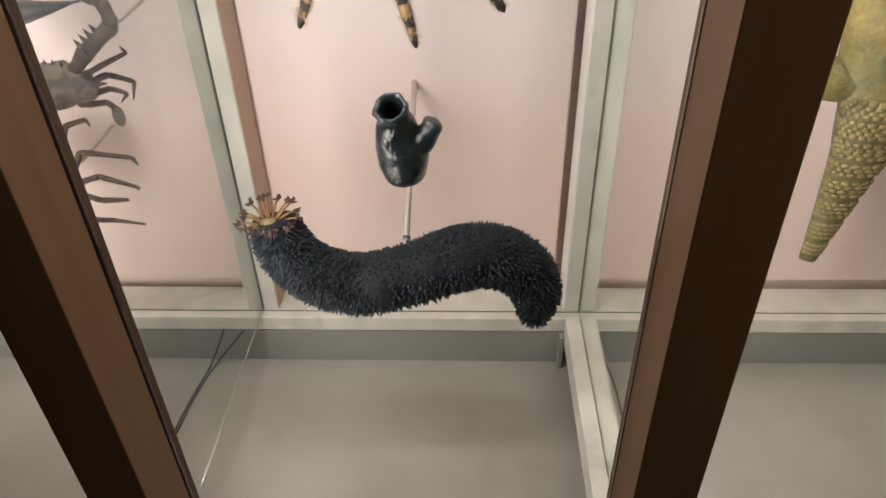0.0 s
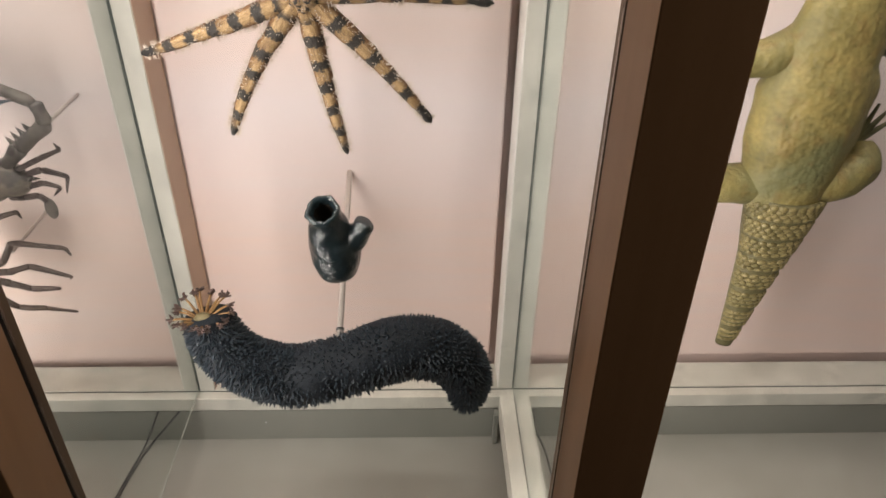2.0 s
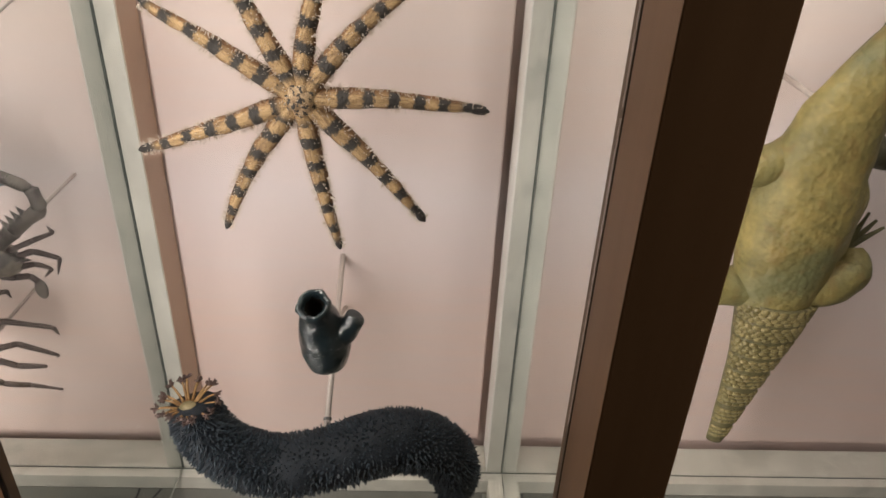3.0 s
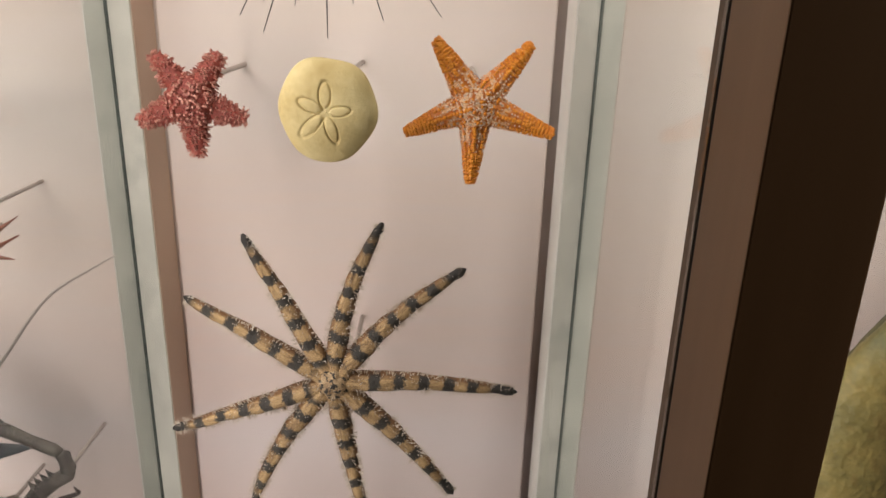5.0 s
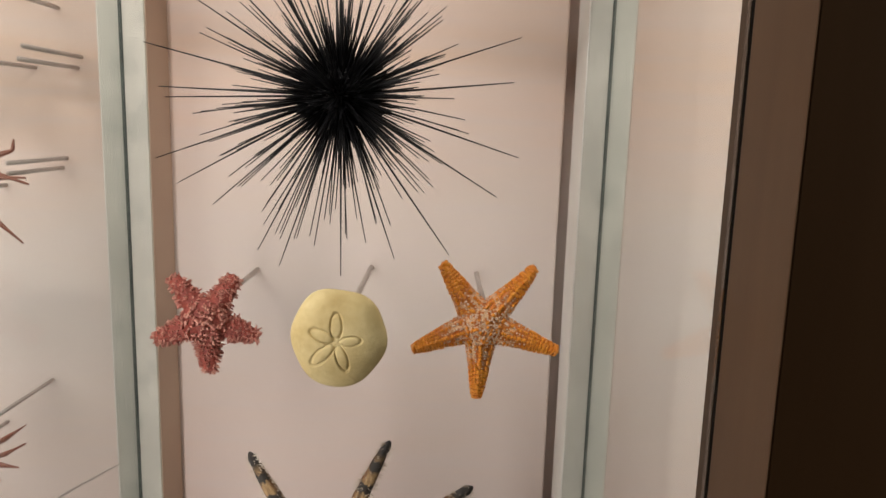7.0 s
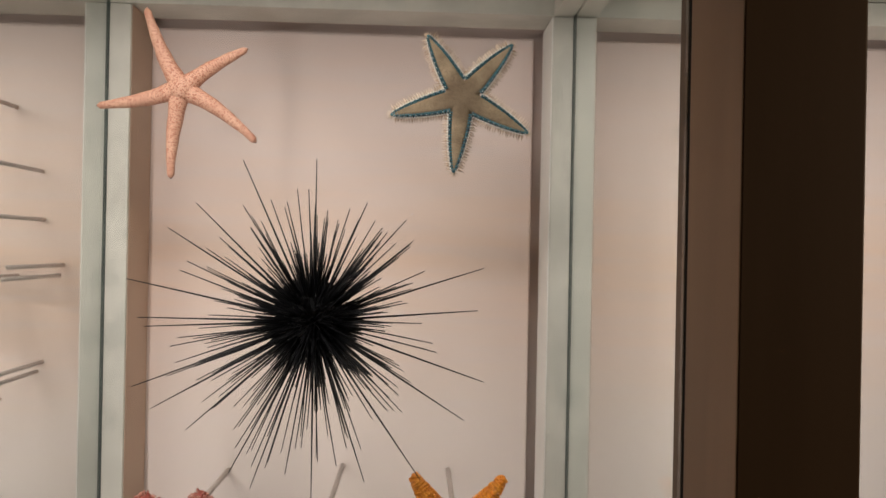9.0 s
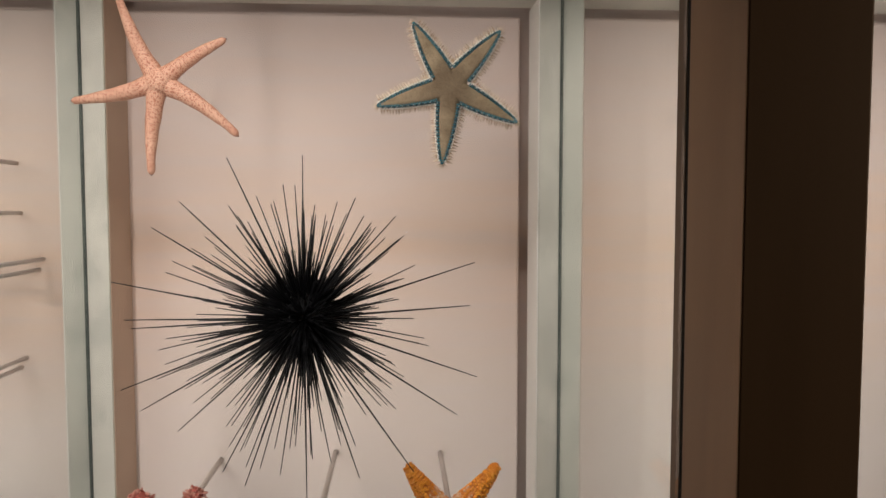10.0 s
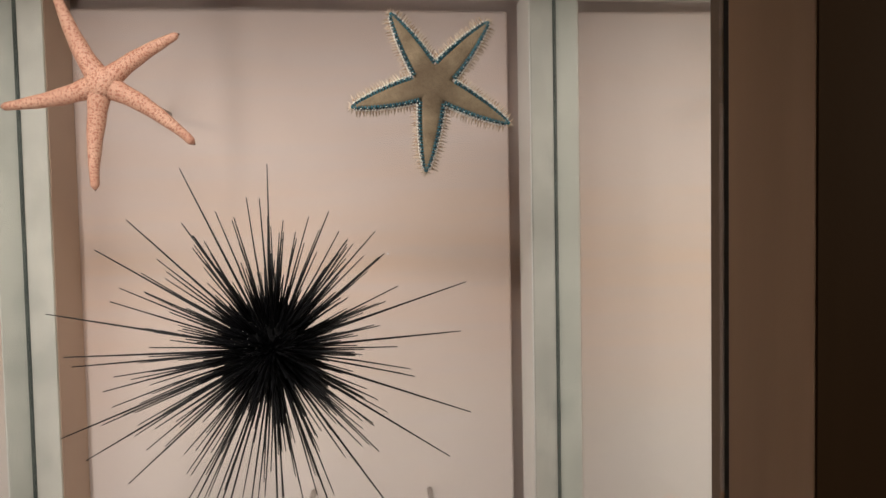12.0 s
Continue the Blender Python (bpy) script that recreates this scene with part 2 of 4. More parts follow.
solid("apron", block(-1.225, 1.225, -0.003, 0.018, FLOOR + 0.0003, -0.0405), M_APRON, "grey upright board below the ledge", "board")
ceiling = solid("ceiling", block(-1.225, 1.225, -0.46, 0.10, 1.602, 1.63), M_FRAME, "off-white ceiling of the display case", "ceiling")
for name, x in (("wall_left", -1.241), ("wall_right", 1.241)):
    solid(name, block(x - 0.015, x + 0.015, -0.46, 0.10, FLOOR, 1.60), M_APRON, "plain end wall of the display case", "wall")

bframe = thing("back_frame", (0, 0, 0), "off-white lacquered frame in front of the backdrop boards", "frame", kind="structure")
FACE, LEDGE = 0.016, -0.010
for x in (-1.15, -0.2715, 0.2725, 1.15):
    part("post", block(x - 0.0256, x + 0.0260, FACE, 0.080, LEDGE + 0.0005, TOP - 0.0005, 0.0012), M_FRAME, bframe, smooth=False)
    # thin white sheet, brighter than the frame, paints the lit left-hand face
    part("return", block(x - 0.0270, x - 0.0257, FACE + 0.0015, 0.0805, LEDGE + 0.001, TOP - 0.0015), M_LIT_SIDE, bframe, "thin white sheet painting the light on the post's side face", smooth=False)
    part("groove", block(x - 0.0018, x + 0.0018, FACE - 0.0012, FACE + 0.004, LEDGE + 0.001, TOP + 0.03), M_EDGE, bframe, "dark seal line along the post", smooth=False)
# thin brown sheets put the shade of the right-hand faces into colour
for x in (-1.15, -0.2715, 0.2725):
    part("lining", block(x + 0.0261, x + 0.0271, FACE + 0.003, 0.0826, LEDGE + 0.001, TOP - 0.0015), M_SHADED_SIDE, bframe, "thin brownish sheet painting the shade on the post's side face", smooth=False)
part("top_rail", block(-1.224, 1.224, FACE, 0.072, TOP, 1.601, 0.0012), M_FRAME, bframe, smooth=False)
part("ledge", block(-1.224, 1.224, FACE, 0.078, LEDGE - 0.030, LEDGE, 0.0012), M_FRAME, bframe, "pale ledge along the foot of the posts", smooth=False)
part("ledge_seal", block(-1.224, 1.224, FACE - 0.0022, FACE, LEDGE - 0.030, LEDGE - 0.0015), M_EDGE, bframe, "dark seal in front of the ledge", smooth=False)
part("lip", block(-1.224, 1.224, FACE - 0.020, FACE - 0.0023, LEDGE - 0.029, LEDGE - 0.0010, 0.0015), M_FRAME, bframe, "pale front lip below the ledge", smooth=False)

beam = thing("floor_beam", (0.2725, 0, 0), "off-white beam running forward at floor level", "beam", kind="structure")
for x0, x1 in ((-0.0256, -0.0012), (0.0012, 0.0260)):
    part("rail", block(x0, x1, -0.45, FACE - 0.0205, -0.056, -0.008, 0.0012), M_FRAME, beam, smooth=False)
part("foot", block(-0.034, -0.0262, -0.020, -0.0045, FLOOR, -0.040, 0.001), M_APRON, beam, smooth=False)
cbeam = thing("ceiling_beam", (0.2725, 0, 0), "off-white beam running forward under the case ceiling", "beam", kind="structure")
for x0, x1 in ((-0.0256, -0.0012), (0.0012, 0.0260)):
    part("rail", block(x0, x1, -0.45, FACE - 0.001, TOP, 1.601, 0.0012), M_FRAME, cbeam, smooth=False)

for x in (-0.2715, 0.2725):
    g = thing("glass_partition", (x, 0, 0), "clear glass partition between two bays of the case", "glass partition", "partitions between the bays", "structure")
    part("pane", block(-0.0015, 0.0015, -0.385, FACE + 0.0015, -0.005, TOP + 0.027), M_CLEAR, g, smooth=False)
    part("lower_edge", block(-0.0010, 0.0010, -0.385, FACE - 0.004, -0.0062, -0.0052), M_LIGHTEDGE, g, "bright polished lower edge", smooth=False)


def mullion(x):
    t = thing("mullion", (x, 0, 0), "dark bronze-brown upright of the glazed case front", "mullion", "uprights of the case front", "structure")
    part("profile", block(-0.032, 0.032, -0.477, -0.4065, -0.30, 1.80, 0.0012), M_BROWN, t, smooth=False)
    part("gasket", block(-0.030, 0.030, -0.406, -0.3985, -0.30, 1.80), M_GASKET, t, "black rubber glazing gasket", smooth=False)
    part("inner_bead", block(-0.0305, 0.0305, -0.398, -0.3845, -0.30, 1.80, 0.001), M_BEAD, t, "narrow dark brown glazing bead", smooth=False)
    return t


for x in (-1.20, -0.816, -0.284, 0.284, 0.816, 1.20):
    mullion(x)
for i, bx in enumerate((-0.55, 0.0, 0.55)):
    w = thing("window_%d" % (i + 1), (bx, -0.4000, 0), "clear front glass of a display case bay", "glass pane", kind="structure")
    part("pane", block(-0.252, 0.252, -0.0025, 0.0025, -0.2, 1.75), M_GLASS, w, smooth=False)
solid("plinth", block(-1.256, 1.256, -0.477, 0.10, -0.95, -0.305), M_BROWN, "brown base cabinet below the glazed case", "plinth")
solid("header", block(-1.256, 1.256, -0.477, 0.10, 1.81, 2.1), M_BROWN, "brown header above the glazed case", "header")

# the dim room round the camera
solid("ground", block(-3, 3, -4, 0.14, -1.0, -0.95), M_ROOM, "dark floor of the dim exhibition room", "floor")
solid("wall_south", block(-3, 3, -4.1, -4.0, -0.95, 2.9), M_ROOM, "dark wall of the dim exhibition room", "wall")
solid("wall_west", block(-3.1, -3.0, -4.0, 0.14, -0.95, 2.9), M_ROOM, "dark wall of the dim exhibition room", "wall")
solid("wall_east", block(3.0, 3.1, -4.0, 0.14, -0.95, 2.9), M_ROOM, "dark wall of the dim exhibition room", "wall")
solid("wall_north_a", block(-3.0, -1.26, 0.0, 0.14, -0.95, 2.9), M_ROOM, "dark wall beside the display case", "wall")
solid("wall_north_b", block(1.26, 3.0, 0.0, 0.14, -0.95, 2.9), M_ROOM, "dark wall beside the display case", "wall")
solid("wall_north_c", block(-1.26, 1.26, 0.0, 0.14, 2.1, 2.9), M_ROOM, "dark wall above the display case", "wall")
solid("ceiling_room", block(-3.1, 3.1, -4.1, 0.14, 2.9, 3.0), M_ROOM, "dark ceiling of the dim exhibition room", "ceiling")


def rod(parent, a, b, r=0.0032, label="frosted acrylic mounting rod"):
    """A rod between two places given from the parent's own origin."""
    return part("mounting_rod", Shape().tube([a, b], [r, r], 10), M_ROD, parent, label)


# ---------------- sea cucumber ----------------
rng = random.Random(7)
M_CUKE = mat("blue_black_skin", (0.005, 0.007, 0.010), (0.014, 0.018, 0.024), 30, 0.7, 0.4, 300, spec=0.2)
M_PAPILLA = mat("blue_black_papillae", (0.009, 0.013, 0.018), (0.032, 0.044, 0.057), 60, 0.45, 0.1, 300, spec=0.32)
M_TENTACLE = mat("ochre_tentacle", (0.17, 0.085, 0.026), (0.30, 0.17, 0.06), 60, 0.55, 0.3, 400)
M_MOUTH = mat("greenish_mouth", (0.13, 0.10, 0.045), (0.26, 0.21, 0.11), 120, 0.6, 0.5, 300)
M_TENTTIP = mat("dark_tentacle_tip", (0.045, 0.026, 0.022), (0.09, 0.05, 0.04), 90, 0.6, 0.3, 400)


def sea_cucumber():
    c = Vector((0.0, -0.165, 0.21))
    t = thing("sea_cucumber", c, "blue-black spiny sea cucumber model with ochre tentacles, on a rod", "sea cucumber")
    line = [(-0.166, 0.010, 0.292), (-0.161, 0.004, 0.262), (-0.138, -0.002, 0.228), (-0.100, -0.006, 0.207), (-0.052, -0.010, 0.202),
            (0.017, -0.010, 0.222), (0.075, -0.006, 0.243), (0.122, 0.0, 0.241), (0.160, 0.006, 0.213), (0.177, 0.010, 0.172), (0.176, 0.012, 0.132)]
    path = [Vector((x, y, z - 0.207)) for x, y, z in smooth_path(line, 112)]
    radii = fade([0.029, 0.034, 0.037, 0.039, 0.0400, 0.0400, 0.0410, 0.0400, 0.037, 0.032, 0.020], 112)
    radii[-1] *= 0.72
    part("body", Shape().tube(path, radii, 26, wob=0.004, wscale=30), M_CUKE, t)
    pap = Shape()
    for i in range(3, 112):
        p, r = path[i], radii[i]
        d = (path[min(i + 1, 111)] - path[i - 1]).normalized()
        side = Vector((0, 1, 0)).cross(d).normalized()
        dep = d.cross(side)
        for k in range(46):
            a = 2 * math.pi * (k + 0.5 * (i % 2) + rng.uniform(-0.3, 0.3)) / 46
            o = side * math.cos(a) + dep * math.sin(a)
            b = p + d * rng.uniform(-0.003, 0.003) + o * (r * 0.96)
            h = rng.uniform(0.0045, 0.0076)
            lean = d * rng.uniform(-0.0026, 0.0026) + Vector((0, 0, -0.0014)) + side * rng.uniform(-0.0018, 0.0018)
            pap.cone(b, b + o * h + lean, rng.uniform(0.0017, 0.0024), 5, 0.14)
    for k in range(70):
        o = Vector((rng.uniform(-1, 1), rng.uniform(-1, 1), rng.uniform(-1.2, -0.3))).normalized()
        b = path[-1] + Vector((o.x, o.y, o.z * 0.6)) * 0.018
        pap.cone(b, b + o * 0.009, 0.002, 4, 0.3)
    tagged(part("papillae", pap, M_PAPILLA, t, "short soft blue-black papillae", False), kind="stuff")
    head = Vector((-0.171, 0.004, 0.074))
    part("mouth_disc", Shape().blob(head + Vector((0, -0.002, 0.006)), (0.0125, 0.0125, 0.010), 8, 16, 0.2), M_MOUTH, t, "greenish ochre mouth disc")
    for k in range(18):
        a = 2 * math.pi * k / 18 + rng.uniform(-0.12, 0.12)
        o = Vector((math.cos(a), math.sin(a), 0.04 + 0.36 * max(0, math.sin(a))))
        ln = rng.uniform(0.021, 0.029)
        b = head + o * 0.009 + Vector((0, 0, 0.006))
        m = b + o * ln * 0.55 + Vector((0, 0, 0.007))
        e = b + o * ln + Vector((0, 0, 0.008))
        ten = part("tentacle", Shape().tube(smooth_path([b, m, e], 6), fade([0.0024, 0.0016, 0.0013], 6), 7), M_TENTACLE, t)
        tip = Shape()
        for q in range(11):
            w = Vector((rng.uniform(-1, 1), rng.uniform(-1, 1), rng.uniform(-0.6, 1))).normalized()
            tip.cone(e, e + w * rng.uniform(0.0045, 0.0075) + o * 0.002, 0.0018, 4, 0.6)
        part("tentacle_tip", tip, M_TENTTIP, ten, "branched dark brown tip", False)
    rod(t, (0.001, 0.012, 0.032), (0.004, BACK + 0.165, 0.170), 0.0042)
    part("clamp_ring", Shape().tube([(0.0014, 0.0275, 0.0409), (0.0014, 0.0305, 0.0427)], [0.0056, 0.0056], 12), M_STEEL, t, "small dark steel clamp ring")
    return t


sea_cucumber()

# ---------------- sea squirt ----------------
M_SQUIRT = mat("wet_blue_black", (0.005, 0.009, 0.011), (0.016, 0.026, 0.030), 25, 0.13, 1.0, 130, 0.0030, spec=0.8)
M_SQUIRTIN = mat("wet_blue_inner", (0.008, 0.014, 0.017), (0.022, 0.036, 0.042), 60, 0.2, 0.6, 200, spec=0.7)


def hollow(p, d, steps_out, wob):
    """Rings round an axis that rise to a rim and turn back inside."""
    side = d.cross(Vector((0, 1, 0))).normalized()
    other = d.cross(side)
    rings = []
    for off, r in steps_out:
        ring = []
        for k in range(24):
            a = 2 * math.pi * k / 24
            rr = r + wob * 0.5 * math.sin(8 * a) + wob * noise.noise(Vector((math.cos(a), math.sin(a), off * 60)) * 2)
            ring.append(tuple(p + d * off + (side * math.cos(a) + other * math.sin(a)) * rr))
        rings.append(ring)
    return Shape().ring_strip(rings, False, False)


def sea_squirt():
    t = thing("sea_squirt", (0.004, -0.125, 0.386), "glossy blue-black sea squirt model with two siphons", "sea squirt")
    line = [(-0.001, 0.004, -0.057), (-0.001, 0.003, -0.045), (-0.001, 0.002, -0.025), (-0.003, 0.0, 0.000), (-0.006, -0.003, 0.020),
            (-0.009, -0.009, 0.041), (-0.011, -0.019, 0.057)]
    path = smooth_path(line, 30)
    radii = fade([0.010, 0.025, 0.032, 0.0325, 0.0270, 0.0215, 0.0195], 30)
    radii[0] = 0.004
    body = Shape().tube(path, radii, 28, wob=0.0035, wscale=38, close=False)
    part("body", body, M_SQUIRT, t)
    d = (path[-1] - path[-3]).normalized()
    part("siphon_rim", hollow(path[-1], d, [(-0.004, 0.0206), (0.002, 0.0212), (0.0055, 0.0196), (0.0060, 0.0168), (0.002, 0.0140), (-0.006, 0.0125)], 0.0022), M_SQUIRTIN, t, "puckered blue siphon rim")
    part("siphon_throat", hollow(path[-1], d, [(-0.006, 0.0125), (-0.016, 0.0115), (-0.030, 0.0095), (-0.036, 0.002)], 0.001), M_GASKET, t, "dark hollow throat")
    arm = smooth_path([(0.012, 0.0, -0.004), (0.024, -0.003, 0.010), (0.032, -0.006, 0.022), (0.037, -0.008, 0.033)], 14)
    part("side_siphon", Shape().tube(arm, fade([0.0185, 0.0175, 0.0135, 0.0130], 14), 18, wob=0.002, wscale=60), M_SQUIRT, t)
    e = (arm[-1] - arm[-3]).normalized()
    part("side_throat", Shape().tube([arm[-1] - e * 0.002, arm[-1] + e * 0.003], [0.0115, 0.0098], 14, wob=0.002, wscale=90), M_SQUIRT, t, "puckered closed siphon")
    rod(t, (0.003, 0.02, -0.01), (0.001, BACK + 0.125, -0.105))
    return t


sea_squirt()


# ---------------- sea stars ----------------
def star_arm(parent, centre, tip, w, tipw, flat, material, bend=0.0, name="arm", wob=0.0, lift=0.0, start=0.0, hump=1.0, rings=26, seg=16):
    """An arm along its own x axis, turned to point from the centre to the tip in the upright plane."""
    dx, dz = tip[0] - centre[0], tip[1] - centre[1]
    ln, a = math.hypot(dx, dz), math.atan2(dz, dx)
    path, radii = [], []
    for i in range(rings):
        u = start + (1 - start) * i / (rings - 1)
        path.append((u * ln, lift * u * u * ln, bend * ln * 4 * u * (1 - u)))
        r = w + (tipw - w) * u ** hump
        radii.append(r * math.sqrt(max(0.02, 1 - ((u - 0.955) / 0.045) ** 2)) if u > 0.955 else r)
    ob = part(name, Shape().tube(path, radii, seg, flat, wob, 60), material, parent)
    ob.matrix_basis = Matrix.Rotation(-a, 4, "Y")
    return ob, [Vector(p) for p in path], radii, ln


def on_arm(path, radii, flat, u, a):
    """A place and outward way on an arm; a = 0 faces the viewer, +-90 degrees the arm's rims."""
    k = min(int(u * (len(path) - 1)), len(path) - 2)
    f = u * (len(path) - 1) - k
    p = path[k].lerp(path[k + 1], f)
    r = radii[k] + (radii[k + 1] - radii[k]) * f
    o = Vector((0, -math.cos(a) * flat, math.sin(a)))
    n = Vector((0, -math.cos(a), math.sin(a) * flat)).normalized()
    return p + o * r, n, r


# banded nine-armed star
M_BAND = mat("banded_star_skin", (0.13, 0.065, 0.026), (0.60, 0.40, 0.195), 210, 0.62, 1.0, 320, 0.0022, stretch=(0.16, 1, 1))


def bands(nt, co):
    """Dark saddles across the arm, each arm with its own phase."""
    x = axis(nt, co, 0)
    own = nt.nodes.new("ShaderNodeObjectInfo")
    wob = maths(nt, "MULTIPLY", noise_of(nt, co, 110), 0.008)
    turn = maths(nt, "ADD", maths(nt, "MULTIPLY", maths(nt, "ADD", x, wob), 232.0), maths(nt, "MULTIPLY", own.outputs["Random"], 3.0))
    w = maths(nt, "SINE", turn, 0)
    tc = nt.nodes.new("ShaderNodeTexCoord")
    rim = maths(nt, "ABSOLUTE", axis(nt, tc.outputs["Normal"], 2), 0)
    edge = maths(nt, "SUBTRACT", 1.0, maths(nt, "MULTIPLY", steps(nt, rim, 0.80, 1.0), 0.6))
    return maths(nt, "MULTIPLY", steps(nt, maths(nt, "ADD", w, maths(nt, "MULTIPLY", noise_of(nt, co, 330, 5), 2.6)), 1.05, 1.85), maths(nt, "MULTIPLY", edge, steps(nt, x, 0.020, 0.030))), (0.034, 0.028, 0.024)


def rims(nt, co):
    """Rusty brown along both rims of the arm, painting in the shade on its sides."""
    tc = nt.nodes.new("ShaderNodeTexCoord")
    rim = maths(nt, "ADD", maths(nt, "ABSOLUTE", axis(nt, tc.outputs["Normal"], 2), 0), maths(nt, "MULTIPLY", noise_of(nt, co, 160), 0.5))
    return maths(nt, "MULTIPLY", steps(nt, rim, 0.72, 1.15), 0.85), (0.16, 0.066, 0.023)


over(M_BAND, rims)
over(M_BAND, bands)
over(M_BAND, lambda nt, co: (steps(nt, axis(nt, co, 0), 0.166, 0.180), (0.022, 0.018, 0.016)))
M_BANDDISC = mat("banded_star_disc", (0.20, 0.115, 0.052), (0.56, 0.40, 0.24), 120, 0.65, 0.9, 260, 0.002)
over(M_BANDDISC, lambda nt, co: (steps(nt, noise_of(nt, co, 210), 0.51, 0.57), (0.026, 0.021, 0.018)))
M_PALESPINE = mat("pale_spine", (0.46, 0.35, 0.25), (0.82, 0.74, 0.66), 90, 0.5, 0.0)


def banded_star():
    c = (-0.012, 0.691)
    t = thing("sea_star", (c[0], -0.112, c[1]), "tan sea star model with nine dark-banded spiny arms", "sea star")
    tips = [(-0.103, 0.860, 0.0), (0.042, 0.876, 0.06), (0.129, 0.828, 0.05), (0.192, 0.683, 0.03), (0.125, 0.545, 0.03),
            (0.024, 0.505, -0.01), (-0.109, 0.529, -0.055), (-0.195, 0.626, 0.01), (-0.169, 0.789, 0.0)]
    for x, z, bend in tips:
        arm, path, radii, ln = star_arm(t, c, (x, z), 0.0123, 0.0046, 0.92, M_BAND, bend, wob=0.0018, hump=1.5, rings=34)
        sp = Shape()
        for k in range(400):
            u, a = rng.uniform(0.12, 0.985), rng.gauss(0, 0.2) + rng.choice((-1.45, 1.45, -1.3, 1.3, -1.1, 1.1, -0.6, 0.6))
            p, n, r = on_arm(path, radii, 0.92, u, a)
            h = rng.uniform(0.0028, 0.0062) * (1 if abs(a) > 0.9 else 0.35)
            sp.cone(p - n * 0.001, p + n * h + Vector((rng.uniform(-0.001, 0.0015), 0, 0)), 0.0006, 4, 0.4)
        part("spines", sp, M_PALESPINE, arm, "short pale spines along the arm", False)
    part("disc", Shape().blob((0, -0.003, 0), (0.0185, 0.0140, 0.0185), 16, 36, 0.22, 170), M_BANDDISC, t, "mottled tan central disc")
    sp = Shape()
    for k in range(26):
        a, r = rng.uniform(0, 6.28), 0.023 * math.sqrt(rng.random())
        p = Vector((r * math.cos(a), -0.003 - 0.0135 * math.sqrt(max(0, 1 - (r / 0.024) ** 2)), r * math.sin(a)))
        sp.cone(p, p + Vector((rng.uniform(-0.001, 0.001), -0.003, rng.uniform(-0.001, 0.001))), 0.0006, 4, 0.4)
    part("disc_spines", sp, M_PALESPINE, t, "short pale spines on the disc", False)
    rod(t, (0.012, 0.008, -0.01), (0.012, BACK + 0.112, -0.01))
    return t


banded_star()

# red knobbly star
M_RED = mat("red_star_skin", (0.20, 0.032, 0.024), (0.34, 0.075, 0.052), 60, 0.6, 0.8, 220, 0.002)
M_REDKNOB = mat("red_star_knobs", (0.26, 0.034, 0.027), (0.68, 0.36, 0.28), 170, 0.5, 0.2, 300)


def red_star():
    c = (-0.155, 0.988)
    t = thing("sea_star", (c[0], -0.072, c[1]), "coral-red sea star model covered in blunt knobs", "sea star")
    for x, z in ((-0.191, 1.034), (-0.125, 1.037), (-0.101, 0.972), (-0.154, 0.932), (-0.211, 0.966)):
        arm, path, radii, ln = star_arm(t, c, (x, z), 0.0178, 0.0054, 0.85, M_RED, 0.0, wob=0.002, hump=1.1)
        kn = Shape()
        for k in range(170):
            u, a = rng.uniform(0.08, 1.0) ** 0.8, rng.uniform(-1.75, 1.75)
            u = min(u, 0.985)
            p, n, r = on_arm(path, radii, 0.75, u, a)
            if u > 0.93:
                n = (n + Vector((0.9, 0, 0))).normalized()
            kn.cone(p - n * 0.001, p + n * rng.uniform(0.0026, 0.0056), rng.uniform(0.0012, 0.0018), 6, 0.45)
        part("knobs", kn, M_REDKNOB, arm, "blunt pink and red knobs", False)
    part("disc", Shape().blob((0, -0.003, 0), (0.026, 0.0165, 0.026), 10, 20, 0.1, 60), M_RED, t)
    kn = Shape()
    for k in range(110):
        a, r = rng.uniform(0, 6.28), 0.024 * math.sqrt(rng.random())
        p = Vector((r * math.cos(a), -0.003 - 0.0165 * math.sqrt(max(0, 1 - (r / 0.026) ** 2)), r * math.sin(a)))
        kn.cone(p, p + Vector((rng.uniform(-0.001, 0.001), -0.0050, rng.uniform(-0.001, 0.001))), 0.0019, 6, 0.65)
    part("disc_knobs", kn, M_REDKNOB, t, "blunt pink and red knobs", False)
    rod(t, (0.014, 0.008, 0.024), (0.014, BACK + 0.072, 0.024))
    return t


red_star()

# sand dollar
M_SAND = mat("straw_yellow_test", (0.52, 0.39, 0.165), (0.74, 0.61, 0.32), 36, 0.8, 0.7, 280, 0.0014)


